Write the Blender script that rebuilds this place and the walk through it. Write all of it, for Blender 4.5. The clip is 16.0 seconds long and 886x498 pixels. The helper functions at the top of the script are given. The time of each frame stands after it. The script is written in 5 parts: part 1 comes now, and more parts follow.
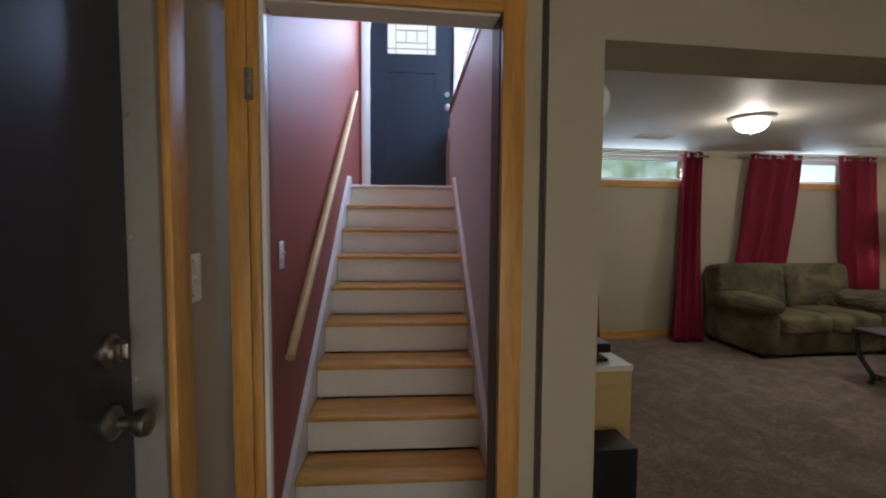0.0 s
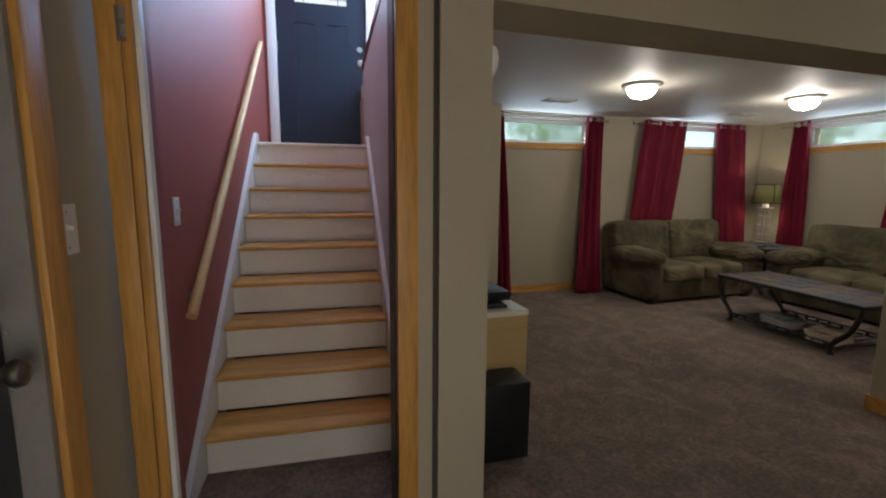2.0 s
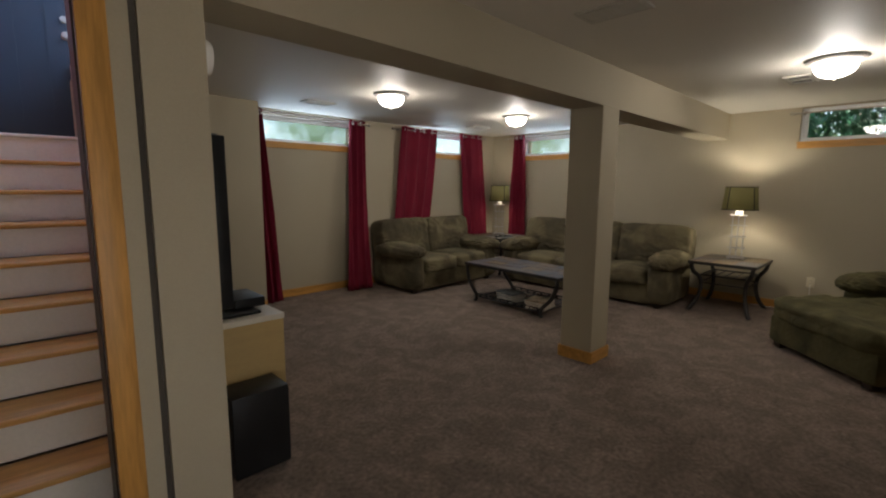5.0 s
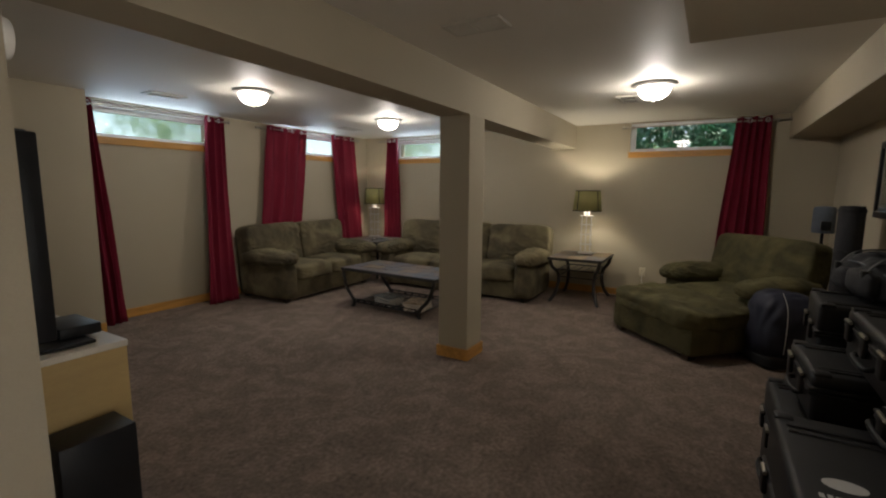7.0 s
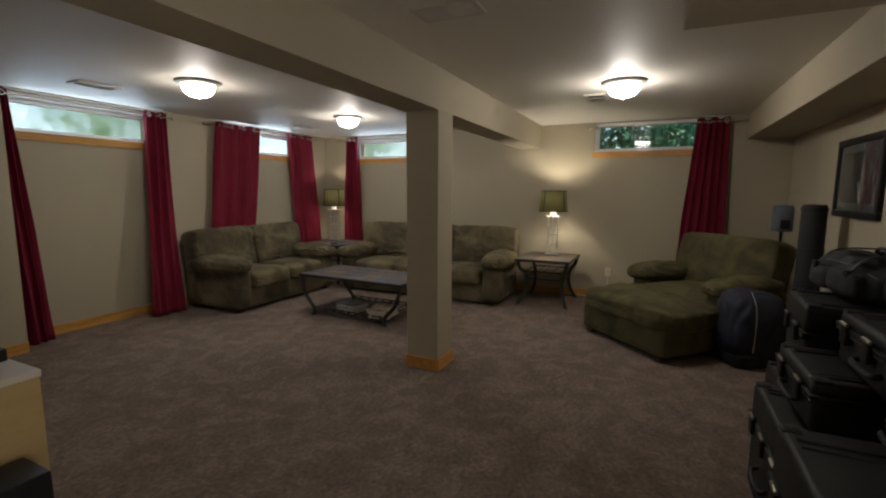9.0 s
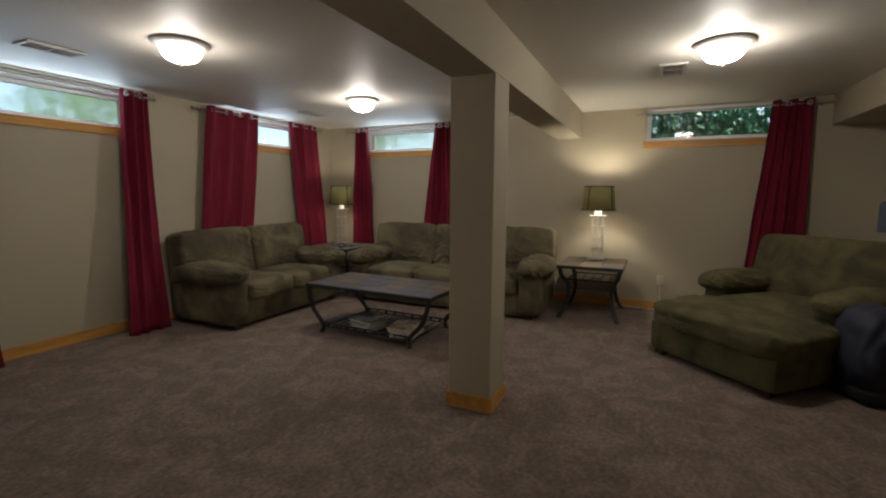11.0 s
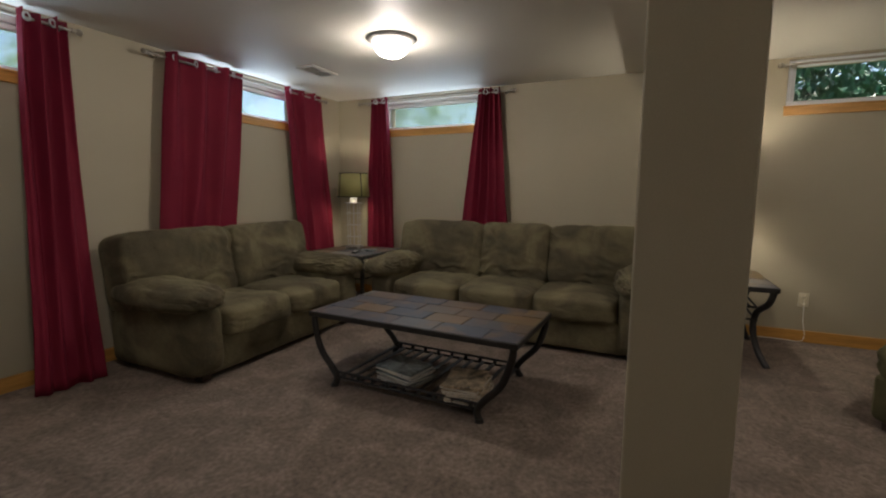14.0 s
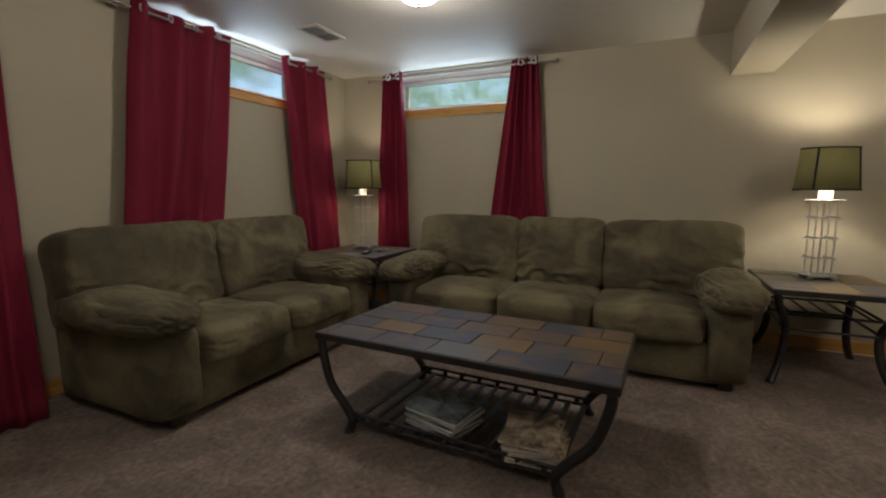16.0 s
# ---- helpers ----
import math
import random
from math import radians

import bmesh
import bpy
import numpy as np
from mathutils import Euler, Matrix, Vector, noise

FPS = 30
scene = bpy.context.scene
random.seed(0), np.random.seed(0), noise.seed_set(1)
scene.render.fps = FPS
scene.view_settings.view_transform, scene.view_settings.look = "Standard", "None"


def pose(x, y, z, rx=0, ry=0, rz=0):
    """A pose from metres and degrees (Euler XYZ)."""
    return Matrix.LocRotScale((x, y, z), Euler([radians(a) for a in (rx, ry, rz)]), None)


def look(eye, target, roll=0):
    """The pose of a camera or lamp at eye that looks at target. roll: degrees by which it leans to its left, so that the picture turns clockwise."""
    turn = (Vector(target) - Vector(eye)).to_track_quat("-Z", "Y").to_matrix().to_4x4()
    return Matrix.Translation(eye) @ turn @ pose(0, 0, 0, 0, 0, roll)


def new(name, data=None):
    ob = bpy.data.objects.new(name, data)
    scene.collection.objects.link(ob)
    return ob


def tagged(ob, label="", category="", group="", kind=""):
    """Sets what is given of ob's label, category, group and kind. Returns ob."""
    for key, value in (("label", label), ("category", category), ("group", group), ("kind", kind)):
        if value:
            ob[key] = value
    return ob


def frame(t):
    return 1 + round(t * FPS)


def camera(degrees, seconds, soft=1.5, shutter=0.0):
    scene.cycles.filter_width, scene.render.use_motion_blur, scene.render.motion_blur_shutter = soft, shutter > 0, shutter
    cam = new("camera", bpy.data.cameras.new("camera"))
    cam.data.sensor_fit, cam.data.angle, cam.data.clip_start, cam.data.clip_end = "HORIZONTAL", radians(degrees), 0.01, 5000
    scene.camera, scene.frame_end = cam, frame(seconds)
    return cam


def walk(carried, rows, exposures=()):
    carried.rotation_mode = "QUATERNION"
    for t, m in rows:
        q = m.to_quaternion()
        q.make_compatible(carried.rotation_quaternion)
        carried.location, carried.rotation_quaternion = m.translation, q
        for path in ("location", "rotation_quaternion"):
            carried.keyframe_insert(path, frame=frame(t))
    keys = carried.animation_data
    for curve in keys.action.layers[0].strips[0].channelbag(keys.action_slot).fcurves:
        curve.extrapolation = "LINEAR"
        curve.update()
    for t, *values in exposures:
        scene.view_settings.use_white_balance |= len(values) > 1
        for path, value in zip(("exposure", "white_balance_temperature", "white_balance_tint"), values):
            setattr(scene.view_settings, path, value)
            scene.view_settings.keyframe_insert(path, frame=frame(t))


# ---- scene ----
EXPOSURE = 1.70
cam = camera(88.8, 16.0, soft=2.1)
PATH = [
    (0, (-0.307, -0.004, 1.407), (-0.047, 1.975, 1.284), 0.4),
    (0.5, (-0.294, -0.017, 1.388), (0.027, 1.95, 1.224), 0.3),
    (1, (-0.279, -0.039, 1.377), (0.102, 1.914, 1.175), 0.3),
    (1.5, (-0.263, -0.072, 1.374), (0.2, 1.858, 1.133), 0.4),
    (2, (-0.238, -0.1, 1.372), (0.343, 1.793, 1.093), 0.4),
    (2.5, (-0.206, -0.118, 1.373), (0.514, 1.723, 1.067), 0.5),
    (3, (-0.167, -0.147, 1.373), (0.692, 1.63, 1.053), 0.4),
    (3.5, (-0.167, -0.176, 1.369), (0.844, 1.521, 1.058), 0.5),
    (4, (-0.156, -0.198, 1.371), (0.986, 1.417, 1.073), 0.6),
    (4.5, (-0.141, -0.222, 1.371), (1.126, 1.301, 1.091), 0.6),
    (5, (-0.124, -0.25, 1.38), (1.253, 1.175, 1.109), 0.4),
    (5.2, (-0.12, -0.252, 1.383), (1.301, 1.131, 1.12), 0.5),
    (7.3, (-0.101, -0.238, 1.408), (1.634, 0.717, 1.147), 0.5),
    (7.5, (-0.098, -0.239, 1.408), (1.653, 0.692, 1.149), 0.5),
    (8, (-0.069, -0.204, 1.409), (1.71, 0.674, 1.153), 0.3),
    (8.5, (-0.028, -0.144, 1.408), (1.766, 0.703, 1.153), 0.3),
    (8.7, (0, -0.123, 1.405), (1.795, 0.724, 1.15), 0.3),
    (11, (0.628, 0.568, 1.319), (2.428, 1.405, 1.075), 0.3),
    (11.5, (0.821, 0.754, 1.316), (2.62, 1.593, 1.069), 0.3),
    (12, (1.005, 0.94, 1.295), (2.804, 1.777, 1.043), 0.4),
    (12.5, (1.19, 1.159, 1.263), (2.994, 1.987, 1.016), 0.3),
    (13, (1.389, 1.323, 1.228), (3.193, 2.153, 0.986), 0.2),
    (13.5, (1.579, 1.485, 1.205), (3.383, 2.313, 0.96), 0.3),
    (14, (1.764, 1.635, 1.205), (3.567, 2.464, 0.959), 0.3),
    (14.5, (1.946, 1.801, 1.206), (3.749, 2.63, 0.956), 0.2),
    (15, (2.11, 1.935, 1.188), (3.913, 2.763, 0.938), 0.2),
    (15.5, (2.228, 2.043, 1.144), (4.031, 2.873, 0.895), 0.3),
    (16, (2.301, 2.15, 1.122), (4.107, 2.973, 0.873), 0.2),
]
walk(cam, [(t, look(eye, target, roll)) for t, eye, target, roll in PATH], [(0, EXPOSURE), (5.2, EXPOSURE), (8, EXPOSURE + 0.03), (16, EXPOSURE + 0.03)])

# ---- world, daylight and lamps ----
world = bpy.data.worlds.new("world")
scene.world = world
world.use_nodes = True
wn = world.node_tree
sky = wn.nodes.new("ShaderNodeTexSky")
sky.sky_type = "NISHITA"
sky.sun_disc = False
sky.sun_elevation = radians(62)
sky.sun_rotation = radians(169)
wn.links.new(sky.outputs[0], wn.nodes["Background"].inputs[0])
wn.nodes["Background"].inputs[1].default_value = 0.08
sun = new("sun", bpy.data.lights.new("sun", "SUN"))
sun.data.energy, sun.data.angle, sun.data.color = 3.0, radians(0.6), (1, 0.95, 0.88)
sun.matrix_world = look((0, 0, 20), (-2, 10.5, 0))
DOME_GLOW, DOME_WATTS, BULB_WATTS, FOYER_WATTS, REAR_FILL_WATTS = 6.0, 5.6, 4.4, 14.0, 3.4

UPPER_WATTS, WINDOW_WATTS = 42.0, 1.7

# ---- materials ----
def surface(name, colour, rough=0.6, vary=0.12, coarse=1.5, fine=60.0, bump=0.15, metal=0.0, depth=0.002, sheen=0.0, stretch=(1, 1, 1), spec=0.5, island=0.0):
    """A procedural surface: broad blotches, fine grain and relief on one base colour."""
    m = bpy.data.materials.new(name)
    m.use_nodes = True
    nt = m.node_tree
    b = nt.nodes["Principled BSDF"]
    tc = nt.nodes.new("ShaderNodeTexCoord")
    mp = nt.nodes.new("ShaderNodeMapping")
    mp.inputs["Scale"].default_value = stretch
    nt.links.new(tc.outputs["Object"], mp.inputs[0])
    n1, n2 = nt.nodes.new("ShaderNodeTexNoise"), nt.nodes.new("ShaderNodeTexNoise")
    n1.inputs["Scale"].default_value, n1.inputs["Detail"].default_value = coarse, 4
    n2.inputs["Scale"].default_value, n2.inputs["Detail"].default_value = fine, 6
    for n in (n1, n2):
        nt.links.new(mp.outputs[0], n.inputs["Vector"])
    lo = [c * (1 - vary) for c in colour[:3]] + [1]
    hi = [min(1, c * (1 + vary)) for c in colour[:3]] + [1]
    mix = nt.nodes.new("ShaderNodeMath")
    mix.operation = "MULTIPLY_ADD"
    mix.inputs[1].default_value = 0.6
    nt.links.new(n1.outputs[0], mix.inputs[0])
    m2 = nt.nodes.new("ShaderNodeMath")
    m2.operation = "MULTIPLY"
    m2.inputs[1].default_value = 0.4
    nt.links.new(n2.outputs[0], m2.inputs[0])
    nt.links.new(m2.outputs[0], mix.inputs[2])
    ramp = nt.nodes.new("ShaderNodeValToRGB")
    ramp.color_ramp.elements[0].position, ramp.color_ramp.elements[1].position = 0.36, 0.64
    ramp.color_ramp.elements[0].color, ramp.color_ramp.elements[1].color = lo, hi
    nt.links.new(mix.outputs[0], ramp.inputs[0])
    nt.links.new(ramp.outputs[0], b.inputs["Base Color"])
    b.inputs["Roughness"].default_value, b.inputs["Metallic"].default_value = rough, metal
    b.inputs["Specular IOR Level"].default_value = spec
    if sheen:
        b.inputs["Sheen Weight"].default_value, b.inputs["Sheen Roughness"].default_value = sheen, 0.4
        b.inputs["Sheen Tint"].default_value = [min(1, c * 2.2) for c in colour[:3]] + [1]
    if bump:
        bp = nt.nodes.new("ShaderNodeBump")
        bp.inputs["Strength"].default_value, bp.inputs["Distance"].default_value = bump, depth
        nt.links.new(n2.outputs[0], bp.inputs["Height"])
        nt.links.new(bp.outputs[0], b.inputs["Normal"])
    return m


def creased(m, scale=7.0, strength=0.5, distance=0.02):
    """Soft creases and nap patches over a cloth."""
    nt = m.node_tree
    tc = [n for n in nt.nodes if n.type == "TEX_COORD"][0]
    old = [n for n in nt.nodes if n.type == "BUMP"][0]
    n3 = nt.nodes.new("ShaderNodeTexNoise")
    n3.inputs["Scale"].default_value, n3.inputs["Detail"].default_value, n3.inputs["Distortion"].default_value = scale, 3, 1.6
    nt.links.new(tc.outputs["Object"], n3.inputs["Vector"])
    nap = nt.nodes.new("ShaderNodeTexNoise")
    nap.inputs["Scale"].default_value, nap.inputs["Detail"].default_value, nap.inputs["Distortion"].default_value = 3.4, 7, 0.8
    nt.links.new(tc.outputs["Object"], nap.inputs["Vector"])
    tone = nt.nodes.new("ShaderNodeValToRGB")
    tone.color_ramp.elements[0].position, tone.color_ramp.elements[1].position = 0.40, 0.60
    tone.color_ramp.elements[0].color, tone.color_ramp.elements[1].color = (0.66, 0.64, 0.66, 1), (1.12, 1.11, 1.06, 1)
    nt.links.new(nap.outputs[0], tone.inputs[0])
    mul = nt.nodes.new("ShaderNodeMix")
    mul.data_type, mul.blend_type = "RGBA", "MULTIPLY"
    mul.inputs[0].default_value = 1
    nt.links.new([n for n in nt.nodes if n.type == "VALTORGB"][0].outputs[0], mul.inputs[6])
    nt.links.new(tone.outputs[0], mul.inputs[7])
    nt.links.new(mul.outputs[2], nt.nodes["Principled BSDF"].inputs["Base Color"])
    bp = nt.nodes.new("ShaderNodeBump")
    bp.inputs["Strength"].default_value, bp.inputs["Distance"].default_value = strength, distance
    nt.links.new(n3.outputs[0], bp.inputs["Height"])
    nt.links.new(old.outputs[0], bp.inputs["Normal"])
    nt.links.new(bp.outputs[0], nt.nodes["Principled BSDF"].inputs["Normal"])


def wood(name, colour, rough=0.4, along="x", vary=0.24):
    """Varnished oak: grain streaks drawn out along one axis."""
    st = {"x": (1.2, 14, 14), "y": (14, 1.2, 14), "z": (14, 14, 1.2)}[along]
    m = surface(name, colour, rough, vary, 1.6, 9, 0.12, stretch=st, depth=0.001, spec=0.35)
    return m


def carpet_material():
    m = surface("carpet_pile", (0.220, 0.172, 0.142), 0.95, 0.5, 42.0, 300, 0.7, depth=0.010, spec=0.05, sheen=0.25)
    nt = m.node_tree
    ramp = [n for n in nt.nodes if n.type == "VALTORGB"][0]
    ramp.color_ramp.elements[0].position, ramp.color_ramp.elements[1].position = 0.30, 0.72
    # brushed patches where the pile lies another way
    tc = [n for n in nt.nodes if n.type == "TEX_COORD"][0]
    n3 = nt.nodes.new("ShaderNodeTexNoise")
    n3.inputs["Scale"].default_value, n3.inputs["Detail"].default_value, n3.inputs["Distortion"].default_value = 5.0, 12, 0.6
    n3.inputs["Roughness"].default_value = 0.72
    nt.links.new(tc.outputs["Object"], n3.inputs["Vector"])
    r3 = nt.nodes.new("ShaderNodeValToRGB")
    r3.color_ramp.elements[0].position, r3.color_ramp.elements[1].position = 0.44, 0.60
    r3.color_ramp.elements[0].color, r3.color_ramp.elements[1].color = (0.85, 0.84, 0.83, 1), (1.24, 1.23, 1.22, 1)
    nt.links.new(n3.outputs[0], r3.inputs[0])
    mul = nt.nodes.new("ShaderNodeMix")
    mul.data_type, mul.blend_type = "RGBA", "MULTIPLY"
    mul.inputs[0].default_value = 1
    nt.links.new(ramp.outputs[0], mul.inputs[6])
    nt.links.new(r3.outputs[0], mul.inputs[7])
    nt.links.new(mul.outputs[2], nt.nodes["Principled BSDF"].inputs["Base Color"])
    return m


def glowing(name, colour, strength):
    m = bpy.data.materials.new(name)
    m.use_nodes = True
    b = m.node_tree.nodes["Principled BSDF"]
    b.inputs["Base Color"].default_value = (*colour, 1)
    b.inputs["Emission Color"].default_value = (*colour, 1)
    b.inputs["Emission Strength"].default_value = strength
    b.inputs["Roughness"].default_value = 0.3
    return m


def clear_glass(name):
    m = bpy.data.materials.new(name)
    m.use_nodes = True
    b = m.node_tree.nodes["Principled BSDF"]
    b.inputs["Base Color"].default_value = (0.96, 0.98, 0.97, 1)
    b.inputs["Transmission Weight"].default_value = 1
    b.inputs["Roughness"].default_value = 0.0
    b.inputs["IOR"].default_value = 1.45
    return m


def shade_cloth():
    m = surface("olive_shade_cloth", (0.26, 0.23, 0.085), 0.8, 0.12, 6, 220, 0.3)
    nt = m.node_tree
    b = nt.nodes["Principled BSDF"]
    tr = nt.nodes.new("ShaderNodeBsdfTranslucent")
    tr.inputs[0].default_value = (0.5, 0.45, 0.22, 1)
    mx = nt.nodes.new("ShaderNodeMixShader")
    mx.inputs[0].default_value = 0.028
    nt.links.new(b.outputs[0], mx.inputs[1])
    nt.links.new(tr.outputs[0], mx.inputs[2])
    nt.links.new(mx.outputs[0], nt.nodes["Material Output"].inputs[0])
    return m


def slate_material():
    """Each slate tile its own tone of grey, blue, rust or ochre, with rust blooms."""
    m = surface("slate_tile", (0.2, 0.2, 0.2), 0.45, 0.25, 7, 40, 0.5, depth=0.003)
    nt = m.node_tree
    ramp = [n for n in nt.nodes if n.type == "VALTORGB"][0]
    oi = nt.nodes.new("ShaderNodeObjectInfo")
    r2 = nt.nodes.new("ShaderNodeValToRGB")
    r2.color_ramp.interpolation = "CONSTANT"
    cols = [(0.070, 0.078, 0.105), (0.135, 0.13, 0.125), (0.145, 0.105, 0.072), (0.10, 0.096, 0.11), (0.21, 0.135, 0.055), (0.15, 0.135, 0.11), (0.065, 0.068, 0.095), (0.14, 0.095, 0.065)]
    r2.color_ramp.elements[0].color = (*cols[0], 1)
    r2.color_ramp.elements[1].position, r2.color_ramp.elements[1].color = 1 / 8, (*cols[1], 1)
    for i in range(2, 8):
        e = r2.color_ramp.elements.new(i / 8)
        e.color = (*cols[i], 1)
    nt.links.new(oi.outputs["Random"], r2.inputs[0])
    tc = [n for n in nt.nodes if n.type == "TEX_COORD"][0]
    nz = nt.nodes.new("ShaderNodeTexNoise")
    nz.noise_dimensions = "4D"
    nz.inputs["Scale"].default_value, nz.inputs["Detail"].default_value = 6, 6
    nt.links.new(tc.outputs["Object"], nz.inputs["Vector"])
    mw = nt.nodes.new("ShaderNodeMath")
    mw.operation = "MULTIPLY"
    mw.inputs[1].default_value = 40
    nt.links.new(oi.outputs["Random"], mw.inputs[0])
    nt.links.new(mw.outputs[0], nz.inputs["W"])
    rr = nt.nodes.new("ShaderNodeValToRGB")
    rr.color_ramp.elements[0].position, rr.color_ramp.elements[1].position = 0.50, 0.66
    nt.links.new(nz.outputs[0], rr.inputs[0])
    mx = nt.nodes.new("ShaderNodeMix")
    mx.data_type = "RGBA"
    mx.inputs[7].default_value = (0.26, 0.14, 0.05, 1)
    sc = nt.nodes.new("ShaderNodeMath")
    sc.operation = "MULTIPLY"
    sc.inputs[1].default_value = 0.7
    nt.links.new(rr.outputs[0], sc.inputs[0])
    nt.links.new(sc.outputs[0], mx.inputs[0])
    nt.links.new(r2.outputs[0], mx.inputs[6])
    m3 = nt.nodes.new("ShaderNodeMix")
    m3.data_type, m3.blend_type = "RGBA", "OVERLAY"
    m3.inputs[0].default_value = 0.6
    nt.links.new(mx.outputs[2], m3.inputs[6])
    nt.links.new(ramp.outputs[0], m3.inputs[7])
    nt.links.new(m3.outputs[2], nt.nodes["Principled BSDF"].inputs["Base Color"])
    return m


WALL = surface("beige_wall_paint", (0.40, 0.347, 0.255), 0.7, 0.05, 0.8, 180, 0.12, depth=0.001, spec=0.3)
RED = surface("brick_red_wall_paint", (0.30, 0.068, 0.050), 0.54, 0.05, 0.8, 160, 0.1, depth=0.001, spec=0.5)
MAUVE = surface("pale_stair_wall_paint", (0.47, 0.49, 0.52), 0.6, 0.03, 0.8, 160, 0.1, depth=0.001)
CEIL = surface("ceiling_paint", (0.66, 0.62, 0.55), 0.6, 0.03, 1.2, 120, 0.15, depth=0.001)
CARPET = carpet_material()
OAK_X, OAK_Y, OAK_Z = (wood("oak_trim_" + a, (0.50, 0.25, 0.062), 0.42, a) for a in "xyz")
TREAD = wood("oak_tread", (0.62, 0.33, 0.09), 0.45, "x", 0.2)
RAILWOOD = wood("pale_rail_wood", (0.66, 0.44, 0.20), 0.35, "y", 0.1)
CHERRY = wood("cherry_cap", (0.20, 0.06, 0.03), 0.35, "y")
WHITE = surface("white_trim_paint", (0.74, 0.72, 0.68), 0.4, 0.05, 3, 90, 0.08, depth=0.001)
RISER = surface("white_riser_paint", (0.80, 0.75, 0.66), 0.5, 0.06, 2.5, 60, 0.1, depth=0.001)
VENT = surface("dull_register_paint", (0.50, 0.47, 0.41), 0.5, 0.05, 6, 90, 0.05)
PLASTIC = surface("white_plastic", (0.78, 0.76, 0.72), 0.35, 0.03, 5, 90, 0.03)
IVORY = surface("ivory_plastic", (0.62, 0.56, 0.42), 0.4, 0.03, 5, 90, 0.03)
VINYL = surface("white_vinyl_frame", (0.78, 0.79, 0.8), 0.4, 0.03, 5, 60, 0.03)
GREYJAMB = surface("grey_painted_jamb", (0.24, 0.22, 0.195), 0.5, 0.06, 4, 80, 0.1)
DARKDOOR = surface("near_black_door_paint", (0.021, 0.022, 0.026), 0.30, 0.15, 2, 90, 0.1)
NAVY = surface("dark_navy_door_paint", (0.008, 0.016, 0.030), 0.35, 0.1, 2, 90, 0.08)
NICKEL = surface("satin_nickel", (0.40, 0.37, 0.32), 0.30, 0.08, 12, 200, 0.05, metal=0.9)
BRONZE = surface("dark_satin_nickel", (0.24, 0.215, 0.18), 0.32, 0.1, 12, 200, 0.05, metal=0.9)
RIMPAINT = surface("brushed_nickel_rim", (0.48, 0.46, 0.43), 0.42, 0.05, 12, 100, 0.03)
SILVER = surface("silver_lamp_paint", (0.46, 0.45, 0.45), 0.35, 0.05, 9, 100, 0.05, metal=0.5)
IRON = surface("black_wrought_iron", (0.028, 0.025, 0.023), 0.45, 0.3, 12, 150, 0.4, metal=0.3)
SUEDE = surface("olive_brown_microfibre", (0.130, 0.110, 0.067), 0.9, 0.3, 3.2, 160, 0.35, depth=0.002, sheen=0.35, spec=0.15)
GREENSUEDE = surface("olive_green_microfibre", (0.098, 0.088, 0.045), 0.9, 0.22, 5, 160, 0.35, depth=0.002, sheen=0.3, spec=0.15)
creased(SUEDE)
creased(GREENSUEDE)
DARKWOOD = surface("dark_stained_foot", (0.035, 0.02, 0.012), 0.45, 0.3, 6, 60, 0.1)
CURTAIN = surface("wine_red_curtain_cloth", (0.165, 0.010, 0.026), 0.75, 0.12, 3, 320, 0.4, depth=0.001, sheen=0.2, spec=0.2)
LINEN = shade_cloth()
TRIMBLACK = surface("dark_braid", (0.02, 0.017, 0.012), 0.8, 0.2, 8, 80, 0.1)
BLACKPL = surface("black_plastic", (0.012, 0.012, 0.013), 0.45, 0.2, 8, 200, 0.15, spec=0.3)
SCREEN = surface("dark_screen", (0.008, 0.008, 0.01), 0.12, 0.05, 3, 40, 0.0)
CASEPL = surface("black_ribbed_case_plastic", (0.017, 0.017, 0.018), 0.50, 0.3, 6, 260, 0.5, spec=0.3)
BLACKCLOTH = surface("black_nylon", (0.014, 0.014, 0.017), 0.8, 0.25, 8, 240, 0.5, sheen=0.15)
BLUECLOTH = surface("dark_blue_nylon", (0.016, 0.018, 0.034), 0.7, 0.2, 6, 240, 0.4, sheen=0.2)
GREYCLOTH = surface("grey_blue_cloth", (0.085, 0.10, 0.125), 0.7, 0.2, 6, 200, 0.3)
BIRCH = surface("pale_birch_veneer", (0.50, 0.35, 0.15), 0.42, 0.1, 1.5, 30, 0.05, stretch=(1, 1, 8))
BIRCHTOP = surface("pale_cabinet_top", (0.66, 0.60, 0.50), 0.35, 0.06, 2, 40, 0.05)
SLATE = slate_material()
GROUT = surface("dark_grout", (0.075, 0.068, 0.06), 0.9, 0.2, 8, 120, 0.4)
PAPER = surface("magazine_pages", (0.74, 0.70, 0.63), 0.7, 0.2, 3, 240, 0.5, stretch=(1, 1, 60))
COVER_A = surface("dark_magazine_cover", (0.17, 0.19, 0.19), 0.3, 0.85, 14, 40, 0.0)
COVER_B = surface("ochre_magazine_cover", (0.40, 0.31, 0.21), 0.3, 0.85, 16, 40, 0.0)
# near-black colour stands in for shade inside the narrow wall groove
GAPSHADE = surface("painted_gap_shade", (0.06, 0.05, 0.04), 0.8, 0.1, 3, 50, 0.0)
PRINT = surface("dark_photo_print", (0.05, 0.048, 0.045), 0.25, 0.9, 9, 30, 0.0)
MAT_BOARD = surface("dark_mat_board", (0.045, 0.044, 0.042), 0.7, 0.1, 3, 50, 0.0)
STICKER = surface("pale_sticker", (0.6, 0.6, 0.58), 0.5, 0.05, 3, 50, 0.0)
SOIL = surface("lawn_ground", (0.07, 0.11, 0.035), 0.95, 0.3, 1.2, 40, 0.5)
